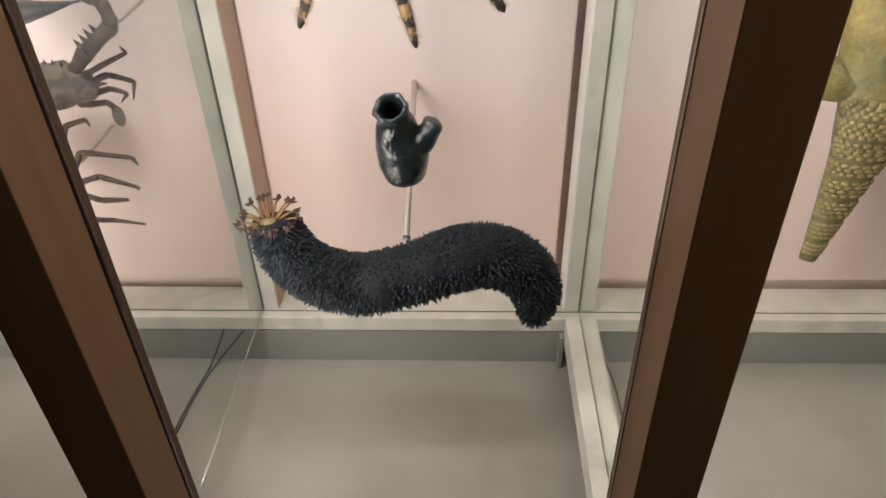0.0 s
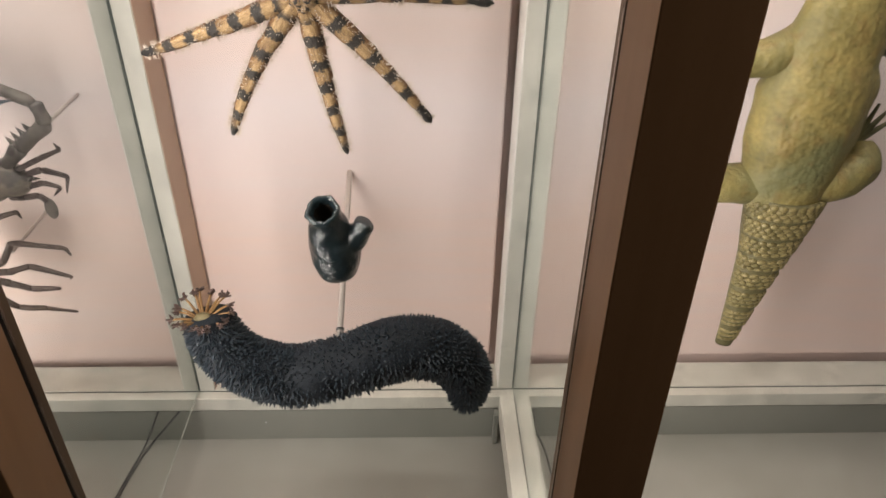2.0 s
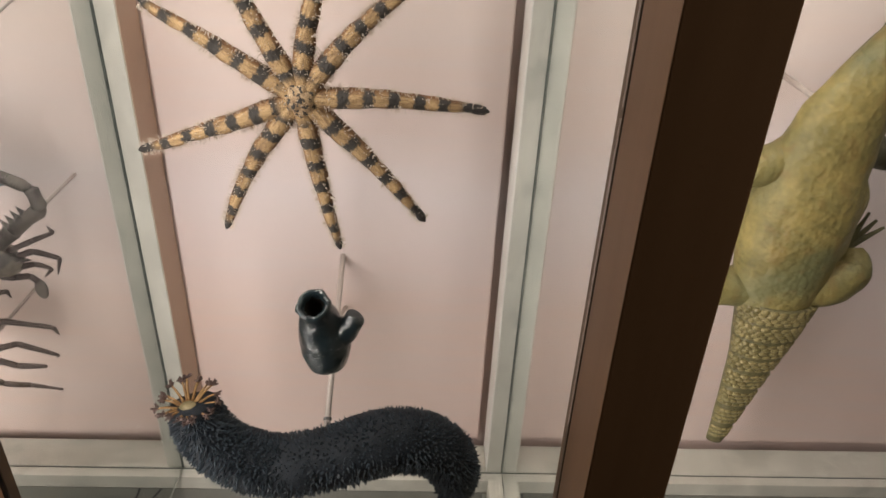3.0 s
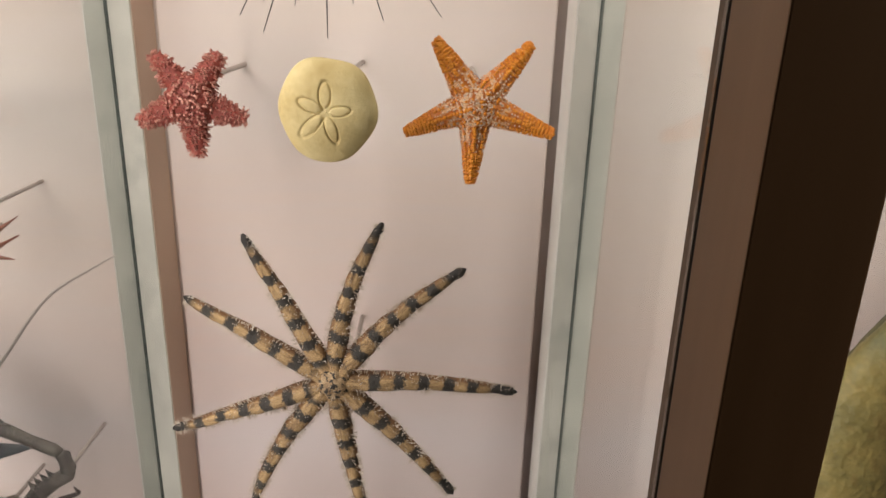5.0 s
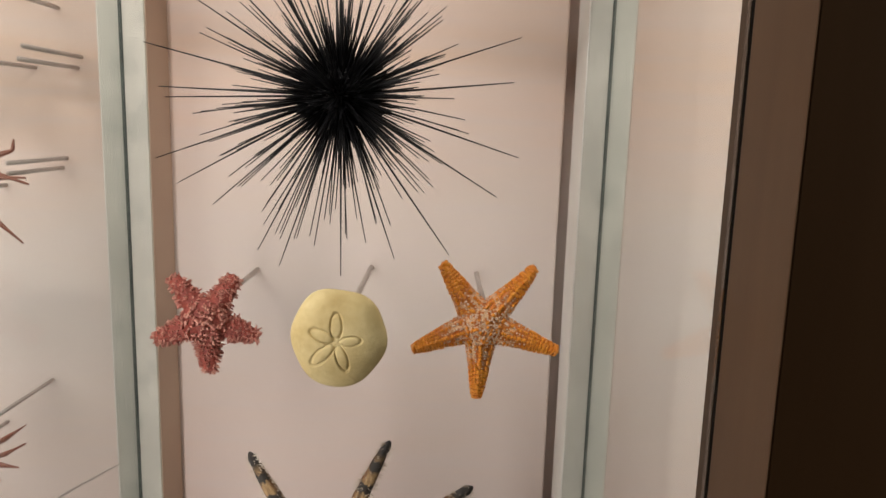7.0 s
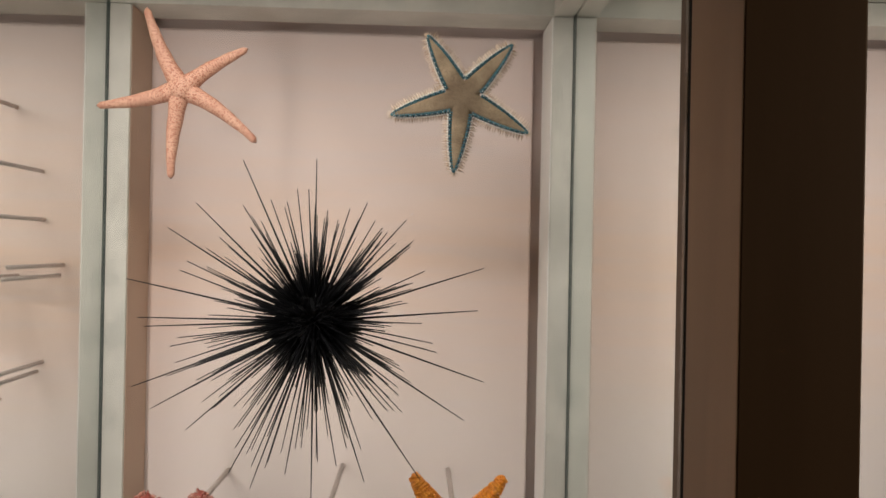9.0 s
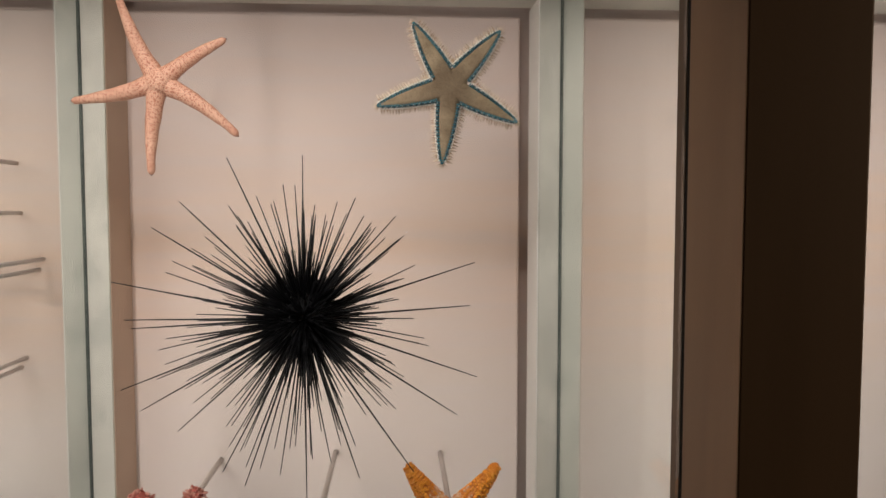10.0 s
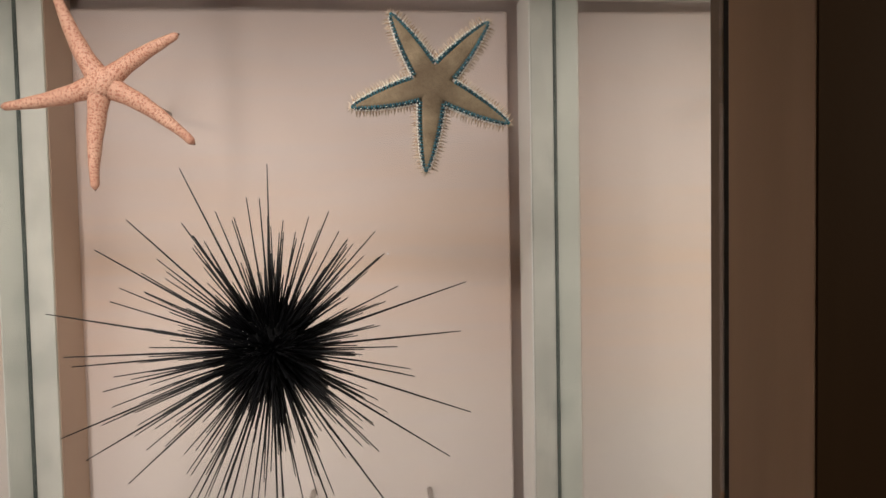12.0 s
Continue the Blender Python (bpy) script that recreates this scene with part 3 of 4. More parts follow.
def sand_dollar():
    t = thing("sand_dollar", (-0.008, -0.139, 0.993), "straw-yellow sand dollar model with five engraved petals", "sand dollar")
    petals = []
    for (px, pz), wd in (((0.000, 0.0275), 0.0055), ((-0.0245, 0.0105), 0.0055), ((0.0235, 0.0025), 0.0046), ((-0.0235, -0.0225), 0.0056), ((0.0095, -0.0275), 0.0052)):
        petals.append((math.atan2(pz, px), math.hypot(px, pz), wd))
    rows, seg = 84, 200

    def outline(a):
        return 0.0460 + 0.0008 * math.cos(6 * a + 0.6) + 0.0005 * math.cos(5 * a + 2.0) + 0.0009 * math.cos(3 * a - 0.8) + 0.003 * math.sin(a) ** 2

    def height(x, z, rr):
        h = 0.017 * (1 - rr ** 3.0) ** 0.6
        for a, ln, wd in petals:
            u, v = x * math.cos(a) + z * math.sin(a), -x * math.sin(a) + z * math.cos(a)
            e = math.hypot((u - ln * 0.56) / (ln * 0.44), v / wd)
            h -= 0.0017 * math.exp(-((e - 1) / 0.15) ** 2)
            if e < 1:
                h += 0.0007 * (1 - e)
        if math.hypot(x, z) < 0.0022:
            h -= 0.0008
        return h

    sh = Shape()
    rings = []
    for i in range(rows + 1):
        rr = (1 - i / rows) ** 0.85
        ring = []
        for k in range(seg):
            a = 2 * math.pi * k / seg
            x, z = outline(a) * rr * math.cos(a), outline(a) * rr * math.sin(a)
            ring.append((x, -height(x, z, rr), z))
        rings.append(ring)
    back = [(x * 0.9, 0.007, z * 0.9) for x, y, z in rings[0]]
    mid = [(x * 1.0, 0.002, z * 1.0) for x, y, z in rings[0]]
    sh.ring_strip([back, mid] + rings)
    part("test", sh, M_SAND, t)
    rod(t, (0.010, 0.004, 0.026), (0.010, BACK + 0.139, 0.026))
    return t


sand_dollar()

# orange star
M_ORANGE = mat("orange_star_skin", (0.50, 0.130, 0.014), (0.68, 0.22, 0.028), 50, 0.55, 0.7, 300, 0.0015)
over(M_ORANGE, lambda nt, co: (maths(nt, "MULTIPLY", steps(nt, noise_of(nt, co, 210, 4), 0.46, 0.56), steps(nt, maths(nt, "ABSOLUTE", axis(nt, co, 0), 0), 0.052, 0.020)), (0.84, 0.56, 0.34)))
M_ORKNOB = mat("orange_star_beads", (0.72, 0.22, 0.014), (0.88, 0.37, 0.040), 60, 0.36, 0.1, 300)
M_ORWHITE = mat("white_star_beads", (0.74, 0.48, 0.32), (0.86, 0.70, 0.57), 90, 0.5, 0.1, 300)


def orange_star():
    c = (0.134, 0.992)
    t = thing("sea_star", (c[0], -0.072, c[1]), "orange sea star model beaded with white at its centre", "sea star")
    for x, z, bend in ((0.090, 1.058, 0.0), (0.188, 1.056, -0.01), (0.217, 0.964, 0.01), (0.131, 0.909, 0.0), (0.060, 0.962, -0.015)):
        arm, path, radii, ln = star_arm(t, c, (x, z), 0.0204, 0.0040, 0.85, M_ORANGE, bend, wob=0.001, hump=0.95)
        kn, wh = Shape(), Shape()
        for row in (-1.55, -1.2, -0.75, -0.35, 0.0, 0.35, 0.75, 1.2, 1.55):
            for k in range(21):
                u = 0.10 + 0.88 * (k + rng.uniform(0.2, 0.8)) / 21
                p, n, r = on_arm(path, radii, 0.85, min(u, 0.985), row + rng.uniform(-0.06, 0.06))
                big = abs(row) in (0.0, 0.75, 1.55) or u > 0.55
                s = (rng.uniform(0.0019, 0.0027) * (1.1 if row == 0.0 else 0.85) if big else rng.uniform(0.0009, 0.0014)) * (0.80 + 0.25 * u)
                if (not big and u < 0.62 and rng.random() < 0.7) or (big and u < 0.45 and rng.random() < 0.3):
                    wh.cone(p - n * 0.0006, p + n * 0.0012, min(s * 1.15, 0.0016), 6, 0.6)
                elif abs(row) == 1.55:
                    kn.cone(p - n * 0.001, p + n * 0.0010, 0.0013, 6, 0.6)
                else:
                    kn.blob(p + n * 0.0004, s, 4, 7)
        part("beads", kn, M_ORKNOB, arm, "rows of orange beads")
        part("pale_beads", wh, M_ORWHITE, arm, "small whitish granules", False)
    part("disc", Shape().blob((0, -0.002, 0), (0.024, 0.0165, 0.024), 10, 20, 0.05, 60), M_ORANGE, t)
    wh = Shape()
    for k in range(120):
        a, r = rng.uniform(0, 6.28), 0.022 * math.sqrt(rng.random())
        p = Vector((r * math.cos(a), -0.002 - 0.0165 * math.sqrt(max(0, 1 - (r / 0.024) ** 2)), r * math.sin(a)))
        wh.cone(p, p + Vector((0, -0.0014, 0)), 0.0013, 6, 0.7)
    kn = Shape()
    for k in range(22):
        a, r = rng.uniform(0, 6.28), 0.021 * math.sqrt(rng.random())
        p = Vector((r * math.cos(a), -0.002 - 0.0165 * math.sqrt(max(0, 1 - (r / 0.024) ** 2)), r * math.sin(a)))
        kn.blob(p + Vector((0, -0.0008, 0)), rng.uniform(0.0014, 0.0022), 4, 7)
    part("disc_beads", kn, M_ORKNOB, t, "scattered orange beads on the disc")
    part("disc_granules", wh, M_ORWHITE, t, "whitish granules on the disc", False)
    rod(t, (0.001, 0.008, 0.023), (0.001, BACK + 0.072, 0.023))
    return t


orange_star()

# slender pink star
M_PINK = mat("salmon_star_skin", (0.47, 0.225, 0.15), (0.58, 0.335, 0.235), 25, 0.6, 0.4, 420, 0.0008)
over(M_PINK, lambda nt, co: (maths(nt, "MULTIPLY", spots_of(nt, co, 460, 0.50), 0.75), (0.27, 0.075, 0.04)))


def pink_star():
    c = (-0.148, 1.450)
    t = thing("sea_star", (c[0], -0.102, c[1]), "salmon-pink sea star model with slender dotted arms", "sea star")
    for x, z, bend in ((-0.184, 1.530, 0.035), (-0.083, 1.492, 0.03), (-0.073, 1.398, 0.05), (-0.157, 1.360, -0.03), (-0.231, 1.431, 0.035)):
        arm, path, radii, ln = star_arm(t, c, (x, z), 0.0110, 0.0034, 0.85, M_PINK, bend, wob=0.0008, hump=0.8, seg=18)
        part("arm_tip", Shape().blob(path[-1] + Vector((-0.0004, 0, 0)), (0.0009, 0.0010, 0.0010), 6, 10), M_TENTTIP, arm, "tiny dark brown tip")
    part("disc", Shape().blob((0, -0.001, 0), (0.0140, 0.0105, 0.0140), 10, 20, 0.03, 60), M_PINK, t)
    rod(t, (0.004, 0.008, 0.0), (0.004, BACK + 0.102, 0.0))
    return t


pink_star()

# comb star with blue rim
M_COMB = mat("grey_tan_star_skin", (0.15, 0.102, 0.058), (0.33, 0.25, 0.16), 55, 0.8, 0.6, 900, 0.0010)
over(M_COMB, lambda nt, co: (maths(nt, "MULTIPLY", spots_of(nt, co, 900, 0.6), 0.22), (0.36, 0.28, 0.19)))
over(M_COMB, lambda nt, co: (maths(nt, "MULTIPLY", steps(nt, maths(nt, "ADD", maths(nt, "POWER", maths(nt, "ABSOLUTE", axis(nt, co, 0), 0), 2.0), maths(nt, "POWER", maths(nt, "ABSOLUTE", axis(nt, co, 2), 0), 2.0)), 0.0011, 0.0), 0.6), (0.075, 0.045, 0.022)))
M_TEALDARK = mat("teal_black_groove", (0.006, 0.012, 0.015), (0.012, 0.022, 0.027), 90, 0.5, 0.1, 300)
M_TEAL = mat("teal_rim_plates", (0.012, 0.075, 0.105), (0.060, 0.23, 0.28), 120, 0.3, 0.2, 400)
M_CREAM = mat("cream_rim", (0.80, 0.76, 0.68), (0.90, 0.87, 0.82), 60, 0.5, 0.1, 400)
M_TANSPINE = mat("tan_rim_spines", (0.30, 0.17, 0.09), (0.86, 0.70, 0.54), 200, 0.5, 0.0)


def comb_star():
    c = (0.133, 1.4465)
    t = thing("sea_star", (c[0], -0.112, c[1]), "grey-brown sea star model rimmed with teal plates and spines", "sea star")
    arms = []
    for x, z in ((0.097, 1.507), (0.182, 1.500), (0.199, 1.412), (0.125, 1.371), (0.062, 1.427)):
        arms.append((math.atan2(z - c[1], x - c[0]), math.hypot(x - c[0], z - c[1])))
    arms.sort()

    def half(u):
        return 0.0103 * max(0.0, 1 - u ** 2.1) ** 0.85

    def inside(x, z):
        best = -1.0
        for a, ln in arms:
            u, v = (x * math.cos(a) + z * math.sin(a)) / ln, -x * math.sin(a) + z * math.cos(a)
            if 0 <= u <= 1:
                best = max(best, half(u) - abs(v))
        return max(best, 0.0132 - math.hypot(x, z))

    def dome(x, z):
        r = math.hypot(x, z)
        best = 0.0062 * max(0.0, 1 - (r / 0.017) ** 2) - 0.0010 * math.exp(-(r / 0.006) ** 2)
        for a, ln in arms:
            u, v = (x * math.cos(a) + z * math.sin(a)) / ln, -x * math.sin(a) + z * math.cos(a)
            if 0 <= u <= 1 and half(u) > 1e-6:
                q = min(1.0, abs(v) / half(u))
                best = max(best, (0.0034 + 0.0024 * (1 - u)) * math.sqrt(1 - q ** 4))
        return best

    ways = []
    for i, (a, ln) in enumerate(arms):
        lo = (arms[i - 1][0] - (2 * math.pi if i == 0 else 0) - a) / 2
        hi = (arms[(i + 1) % 5][0] + (2 * math.pi if i == 4 else 0) - a) / 2
        for k in range(28):
            w = -1 + 2 * k / 28
            ways.append(a + (hi if w > 0 else -lo) * w * abs(w) ** 1.2)
    edge = []
    for a in ways:
        r = 0.0
        while r < 0.09 and inside(r * math.cos(a), r * math.sin(a)) > 0:
            r += 0.0004
        edge.append(r)
    rings = []
    for i in range(25):
        rr = 1 - (i / 24) ** 1.3
        ring = []
        for a, e in zip(ways, edge):
            x, z = e * rr * math.cos(a), e * rr * math.sin(a)
            ring.append((x, -0.0008 - dome(x, z), z))
        rings.append(ring)
    back = [(x * 0.97, 0.005, z * 0.97) for x, y, z in rings[0]]
    part("body", Shape().ring_strip([back] + rings), M_COMB, t)
    for a, ln in arms:
        plates, gaps, rim, sp = Shape(), Shape(), Shape(), Shape()
        for s in (-1, 1):
            for k in range(21):
                u = 0.205 + 0.765 * (k + 0.5) / 21
                w = half(u)
                g = 1.0 - 0.35 * u
                plates.blob((u * ln, -0.0038, s * (w - 0.0001)), (0.00092, 0.0022 * g, 0.0024 * g), 5, 8)
                gaps.blob((u * ln + 0.0013, -0.0033, s * (w + 0.0002)), (0.0009, 0.0021 * g, 0.0026 * g), 4, 7)
                rim.blob((u * ln, -0.0016, s * (w + 0.0025 * g)), (0.0013, 0.0022, 0.0015), 4, 6)
                if k % 2 == 0:
                    rim.blob((u * ln + 0.0013, -0.0055, s * (w + 0.0007)), 0.0006, 4, 6)
                h = rng.uniform(0.0078, 0.0102)
                sp.cone((u * ln, -0.0012, s * (w + 0.0024)), (u * ln + rng.uniform(0.0006, 0.0024), rng.uniform(-0.003, 0.0), s * (w + h)), 0.0014, 5)
        plates.blob((0.985 * ln, -0.0030, 0), (0.0016, 0.0022, 0.0018), 5, 8)
        for f in (-1.1, -0.5, 0.0, 0.5, 1.1):
            sp.cone((0.985 * ln, -0.0012, 0), (0.985 * ln + 0.0070 * math.cos(f), -0.002, 0.0070 * math.sin(f)), 0.0011, 5)
        for q, mt, name, label in ((plates, M_TEAL, "rim_plates", "glossy teal plates along the rim"), (gaps, M_TEALDARK, "rim_grooves", "blue-black grooves between the plates"),
                                   (rim, M_CREAM, "rim_fringe", "cream granules along the rim"), (sp, M_TANSPINE, "rim_spines", "pale pointed spines along the rim")):
            ob = part(name, q, mt, t, label)
            ob.matrix_basis = Matrix.Rotation(-a, 4, "Y")
    rod(t, (0.0, 0.004, 0.0), (0.0, BACK + 0.112, 0.0))
    return t


comb_star()

# ---------------- sea urchin ----------------
M_URCHIN = mat("black_urchin", (0.003, 0.003, 0.004), (0.007, 0.007, 0.008), 60, 0.7, 0.5, 300, spec=0.1)
M_SPINE = mat("black_needles", (0.003, 0.003, 0.004), (0.010, 0.010, 0.012), 60, 0.42, 0.1, 300, spec=0.26)


def sea_urchin():
    c = Vector((-0.009, -0.125, 1.222))
    t = thing("sea_urchin", c, "black sea urchin model with long thin needle spines", "sea urchin")
    part("test", Shape().blob((0, 0, 0), (0.031, 0.027, 0.031), 14, 24, 0.1, 60), M_URCHIN, t)
    for x, z in ((-0.073, 1.374), (-0.005, 1.377), (-0.120, 1.334), (-0.149, 1.310), (-0.177, 1.262), (-0.171, 1.225), (-0.167, 1.216), (-0.173, 1.161),
                 (-0.161, 1.137), (-0.125, 1.119), (-0.066, 1.061), (-0.003, 1.059), (0.045, 1.075), (0.096, 1.079), (0.137, 1.135), (0.155, 1.171),
                 (0.149, 1.237), (0.155, 1.277), (0.087, 1.302), (0.080, 1.321), (0.042, 1.338), (-0.015, 1.350), (-0.087, 1.075)):
        e = Vector((x, -0.135 + rng.uniform(-0.03, 0.005), z)) - c
        part("spine", Shape().cone(e.normalized() * 0.03, e, 0.00125, 6, 0.32), M_SPINE, t)
    for k in range(215):
        a = rng.uniform(0, 2 * math.pi) if k % 3 else rng.choice((0.35, 0.9, 1.5, 2.2, 2.75, 3.5, 4.1, 4.8, 5.6)) + rng.gauss(0, 0.10)
        low = 1.15 if math.sin(a) < -0.2 else 1.0
        ln = (0.070 + 0.052 * rng.random() ** 1.5) * low * (1.1 if math.cos(a) < 0 else 1.0)
        o = Vector((math.cos(a), rng.uniform(-0.5, 0.25), math.sin(a))).normalized()
        bow = Vector((rng.uniform(-1, 1), 0, rng.uniform(-1, 1))) * 0.0012
        sh = Shape().tube([o * 0.03, o * (0.03 + ln) * 0.5 + bow, o * ln], [0.00085, 0.00072, 0.00042], 5)
        part("spine", sh, M_SPINE, t)
    sh = Shape()
    for k in range(1150):
        o = Vector((rng.gauss(0, 1), rng.gauss(-0.45, 0.8), rng.gauss(0, 1))).normalized()
        ln = rng.uniform(0.033, 0.048) + 0.034 * rng.random() ** 3
        sh.cone(o * 0.026, o * ln, 0.00088, 4, 0.55)
    tagged(part("short_spines", sh, M_SPINE, t, "dense short black spines", False), kind="stuff")
    rod(t, (0.0, 0.02, 0.0), (0.0, BACK + 0.125, 0.0))
    return t


sea_urchin()

# ---------------- neighbouring bay: crabs ----------------
M_CRAB = mat("slate_blue_crab_shell", (0.014, 0.014, 0.015), (0.19, 0.165, 0.14), 48, 0.5, 0.5, 300, 0.0012)
over(M_CRAB, lambda nt, co: (maths(nt, "MULTIPLY", steps(nt, noise_of(nt, co, 26, 4), 0.47, 0.60), 0.8), (0.016, 0.017, 0.020)))
over(M_CRAB, lambda nt, co: (maths(nt, "MULTIPLY", spots_of(nt, co, 260, 0.30), 0.7), (0.50, 0.47, 0.43)))
M_CARAPACE = mat("mottled_grey_carapace", (0.085, 0.075, 0.060), (0.36, 0.31, 0.25), 34, 0.5, 0.6, 200, 0.002)
over(M_CARAPACE, lambda nt, co: (maths(nt, "MULTIPLY", steps(nt, noise_of(nt, co, 32, 5), 0.53, 0.63), 0.75), (0.035, 0.040, 0.050)))
M_CRABLEG = mat("dark_crab_leg", (0.022, 0.014, 0.014), (0.085, 0.058, 0.052), 60, 0.5, 0.4, 300, 0.0008)
M_CRABBLUE = mat("blue_claw", (0.05, 0.075, 0.10), (0.16, 0.18, 0.19), 40, 0.45, 0.3, 300)
M_SPIDER = mat("grey_brown_crab_leg", (0.045, 0.031, 0.028), (0.11, 0.08, 0.072), 60, 0.55, 0.4, 300, 0.0008)
M_REDCRAB = mat("red_brown_crab", (0.22, 0.06, 0.035), (0.36, 0.13, 0.08), 60, 0.5, 0.4, 300, 0.0008)


def limb(parent, name, points, radii, material, label="", seg=8, n=18):
    """A jointed limb: knuckles swell where the given points lie."""
    sh = Shape()
    for i in range(len(points) - 1):
        a, b = Vector(points[i]), Vector(points[i + 1])
        r0, r1 = radii[i], radii[i + 1]
        m = a.lerp(b, 0.5)
        sh.tube([a, a.lerp(b, 0.12), m, a.lerp(b, 0.9), b], [r0 * 0.8, r0 * 1.05, (r0 + r1) * 0.48, r1 * 1.1, r1 * 0.8], seg, wob=r0 * 0.25, wscale=120)
    return part(name, sh, material, parent, label)


def blue_crab():
    o = Vector((-0.470, -0.03, 0.427))
    t = thing("swimming_crab", o, "slate-blue swimming crab model with a toothed claw arm", "crab")

    def q(x, z, y=0.0):
        return (x - o.x, y, z - o.z)

    shell = Shape().blob((0, 0, 0), (0.058, 0.024, 0.031), 16, 34, 0.22, 55)
    part("carapace", shell, M_CARAPACE, t)
    part("side_spine", Shape().cone((0.045, -0.004, 0.002), (0.078, -0.006, 0.004), 0.009, 8), M_CRAB, t)
    teeth = Shape()
    for k in range(9):
        x = -0.045 + 0.011 * k
        z = 0.031 * math.sqrt(max(0.05, 1 - (x / 0.062) ** 2))
        teeth.cone((x, -0.004, z - 0.003), (x + 0.003, -0.006, z + 0.008), 0.004, 5)
    part("front_teeth", teeth, M_CRAB, t, "row of small teeth along the shell", False)
    arm = limb(t, "claw_arm", [q(-0.437, 0.446), q(-0.405, 0.478, -0.008), q(-0.360, 0.512, -0.012), q(-0.368, 0.540, -0.012), q(-0.440, 0.575, -0.012)],
               [0.008, 0.0105, 0.0095, 0.0075, 0.0085], M_CRAB, "mottled grey arm with sharp teeth", 12)
    th = Shape()
    for u in (0.15, 0.35, 0.55, 0.75):
        p = Vector(q(-0.405, 0.478, -0.008)).lerp(Vector(q(-0.360, 0.512, -0.012)), u - 0.2)
        th.cone(p + Vector((-0.005, 0, 0.006)), p + Vector((-0.013, 0, 0.017)), 0.0045, 5)
    part("arm_teeth", th, M_CRAB, arm, "sharp teeth", False)
    limb(t, "pincer", [q(-0.440, 0.575, -0.012), q(-0.500, 0.56, -0.01), q(-0.56, 0.545, -0.01)], [0.014, 0.016, 0.004], M_CRABBLUE, "pale blue pincer", 10)
    limb(t, "pincer", [q(-0.56, 0.50, 0.01), q(-0.492, 0.520, 0.01), q(-0.405, 0.535, 0.01)], [0.016, 0.014, 0.002], M_CRABBLUE, "pale blue pincer", 10)
    limb(t, "leg", [q(-0.430, 0.438), q(-0.390, 0.457), q(-0.360, 0.470), q(-0.366, 0.480)], [0.0042, 0.0038, 0.0026, 0.0011], M_CRABLEG)
    limb(t, "leg", [q(-0.425, 0.428), q(-0.392, 0.441), q(-0.360, 0.431), q(-0.368, 0.405)], [0.0048, 0.0044, 0.0030, 0.0011], M_CRABLEG)
    limb(t, "leg", [q(-0.420, 0.415), q(-0.395, 0.421), q(-0.374, 0.414), q(-0.386, 0.401)], [0.0046, 0.0040, 0.0028, 0.001], M_CRABLEG)
    pad = limb(t, "paddle_leg", [q(-0.445, 0.400), q(-0.425, 0.399), q(-0.406, 0.402), q(-0.397, 0.392)], [0.0058, 0.005, 0.0042, 0.0040], M_CRABLEG)
    part("paddle", Shape().blob(q(-0.396, 0.381), (0.0085, 0.004, 0.0145), 8, 14, 0.25), M_CRAB, pad, "flat mottled grey paddle")
    for x, z in ((-0.372, 0.502), (-0.47, 0.43)):
        rod(t, q(x, z, 0.0), q(x, z, BACK + 0.03), 0.0028)
    return t


blue_crab()


def spider_crab():
    o = Vector((-0.545, -0.03, 0.285))
    t = thing("spider_crab", o, "grey-brown long-legged crab model on the backdrop", "crab")

    def q(x, z, y=0.0):
        return (x - o.x, y, z - o.z)

    part("carapace", Shape().blob((0, 0, 0), (0.045, 0.022, 0.05), 10, 20, 0.15, 40), M_SPIDER, t)
    limb(t, "leg", [q(-0.52, 0.31), q(-0.487, 0.342), q(-0.476, 0.366), q(-0.444, 0.376), q(-0.440, 0.365)], [0.006, 0.0055, 0.005, 0.003, 0.0012], M_SPIDER)
    limb(t, "leg", [q(-0.52, 0.285), q(-0.490, 0.290), q(-0.468, 0.325), q(-0.395, 0.316), q(-0.389, 0.303)], [0.006, 0.005, 0.0045, 0.003, 0.0012], M_SPIDER)
    limb(t, "leg", [q(-0.52, 0.275), q(-0.487, 0.274), q(-0.453, 0.285), q(-0.398, 0.266), q(-0.402, 0.261)], [0.0055, 0.005, 0.0045, 0.0026, 0.001], M_SPIDER)
    limb(t, "leg", [q(-0.52, 0.265), q(-0.489, 0.254), q(-0.462, 0.244), q(-0.420, 0.245)], [0.0055, 0.005, 0.0045, 0.003], M_SPIDER)
    limb(t, "leg", [q(-0.53, 0.24), q(-0.490, 0.210), q(-0.45, 0.208), q(-0.406, 0.201)], [0.005, 0.0042, 0.0036, 0.0018], M_SPIDER)
    rod(t, q(-0.47, 0.31, 0.0), q(-0.47, 0.31, BACK + 0.03), 0.0026)
    return t


spider_crab()


def small_crab(o, legs, rods, label, material, body):
    o = Vector(o)
    t = thing("crab", o, label, "crab")
    part("carapace", Shape().blob((0, 0, 0), body, 10, 18, 0.15, 40), material, t)
    for pts in legs:
        limb(t, "leg", [(x - o.x, 0, z - o.z) for x, z in pts], fade([0.0045, 0.003, 0.001], len(pts)), material)
    for x, z in rods:
        rod(t, (x - o.x, 0, z - o.z), (x - o.x, BACK - o.y, z - o.z), 0.0026, "thin brownish mounting rod")
    return t


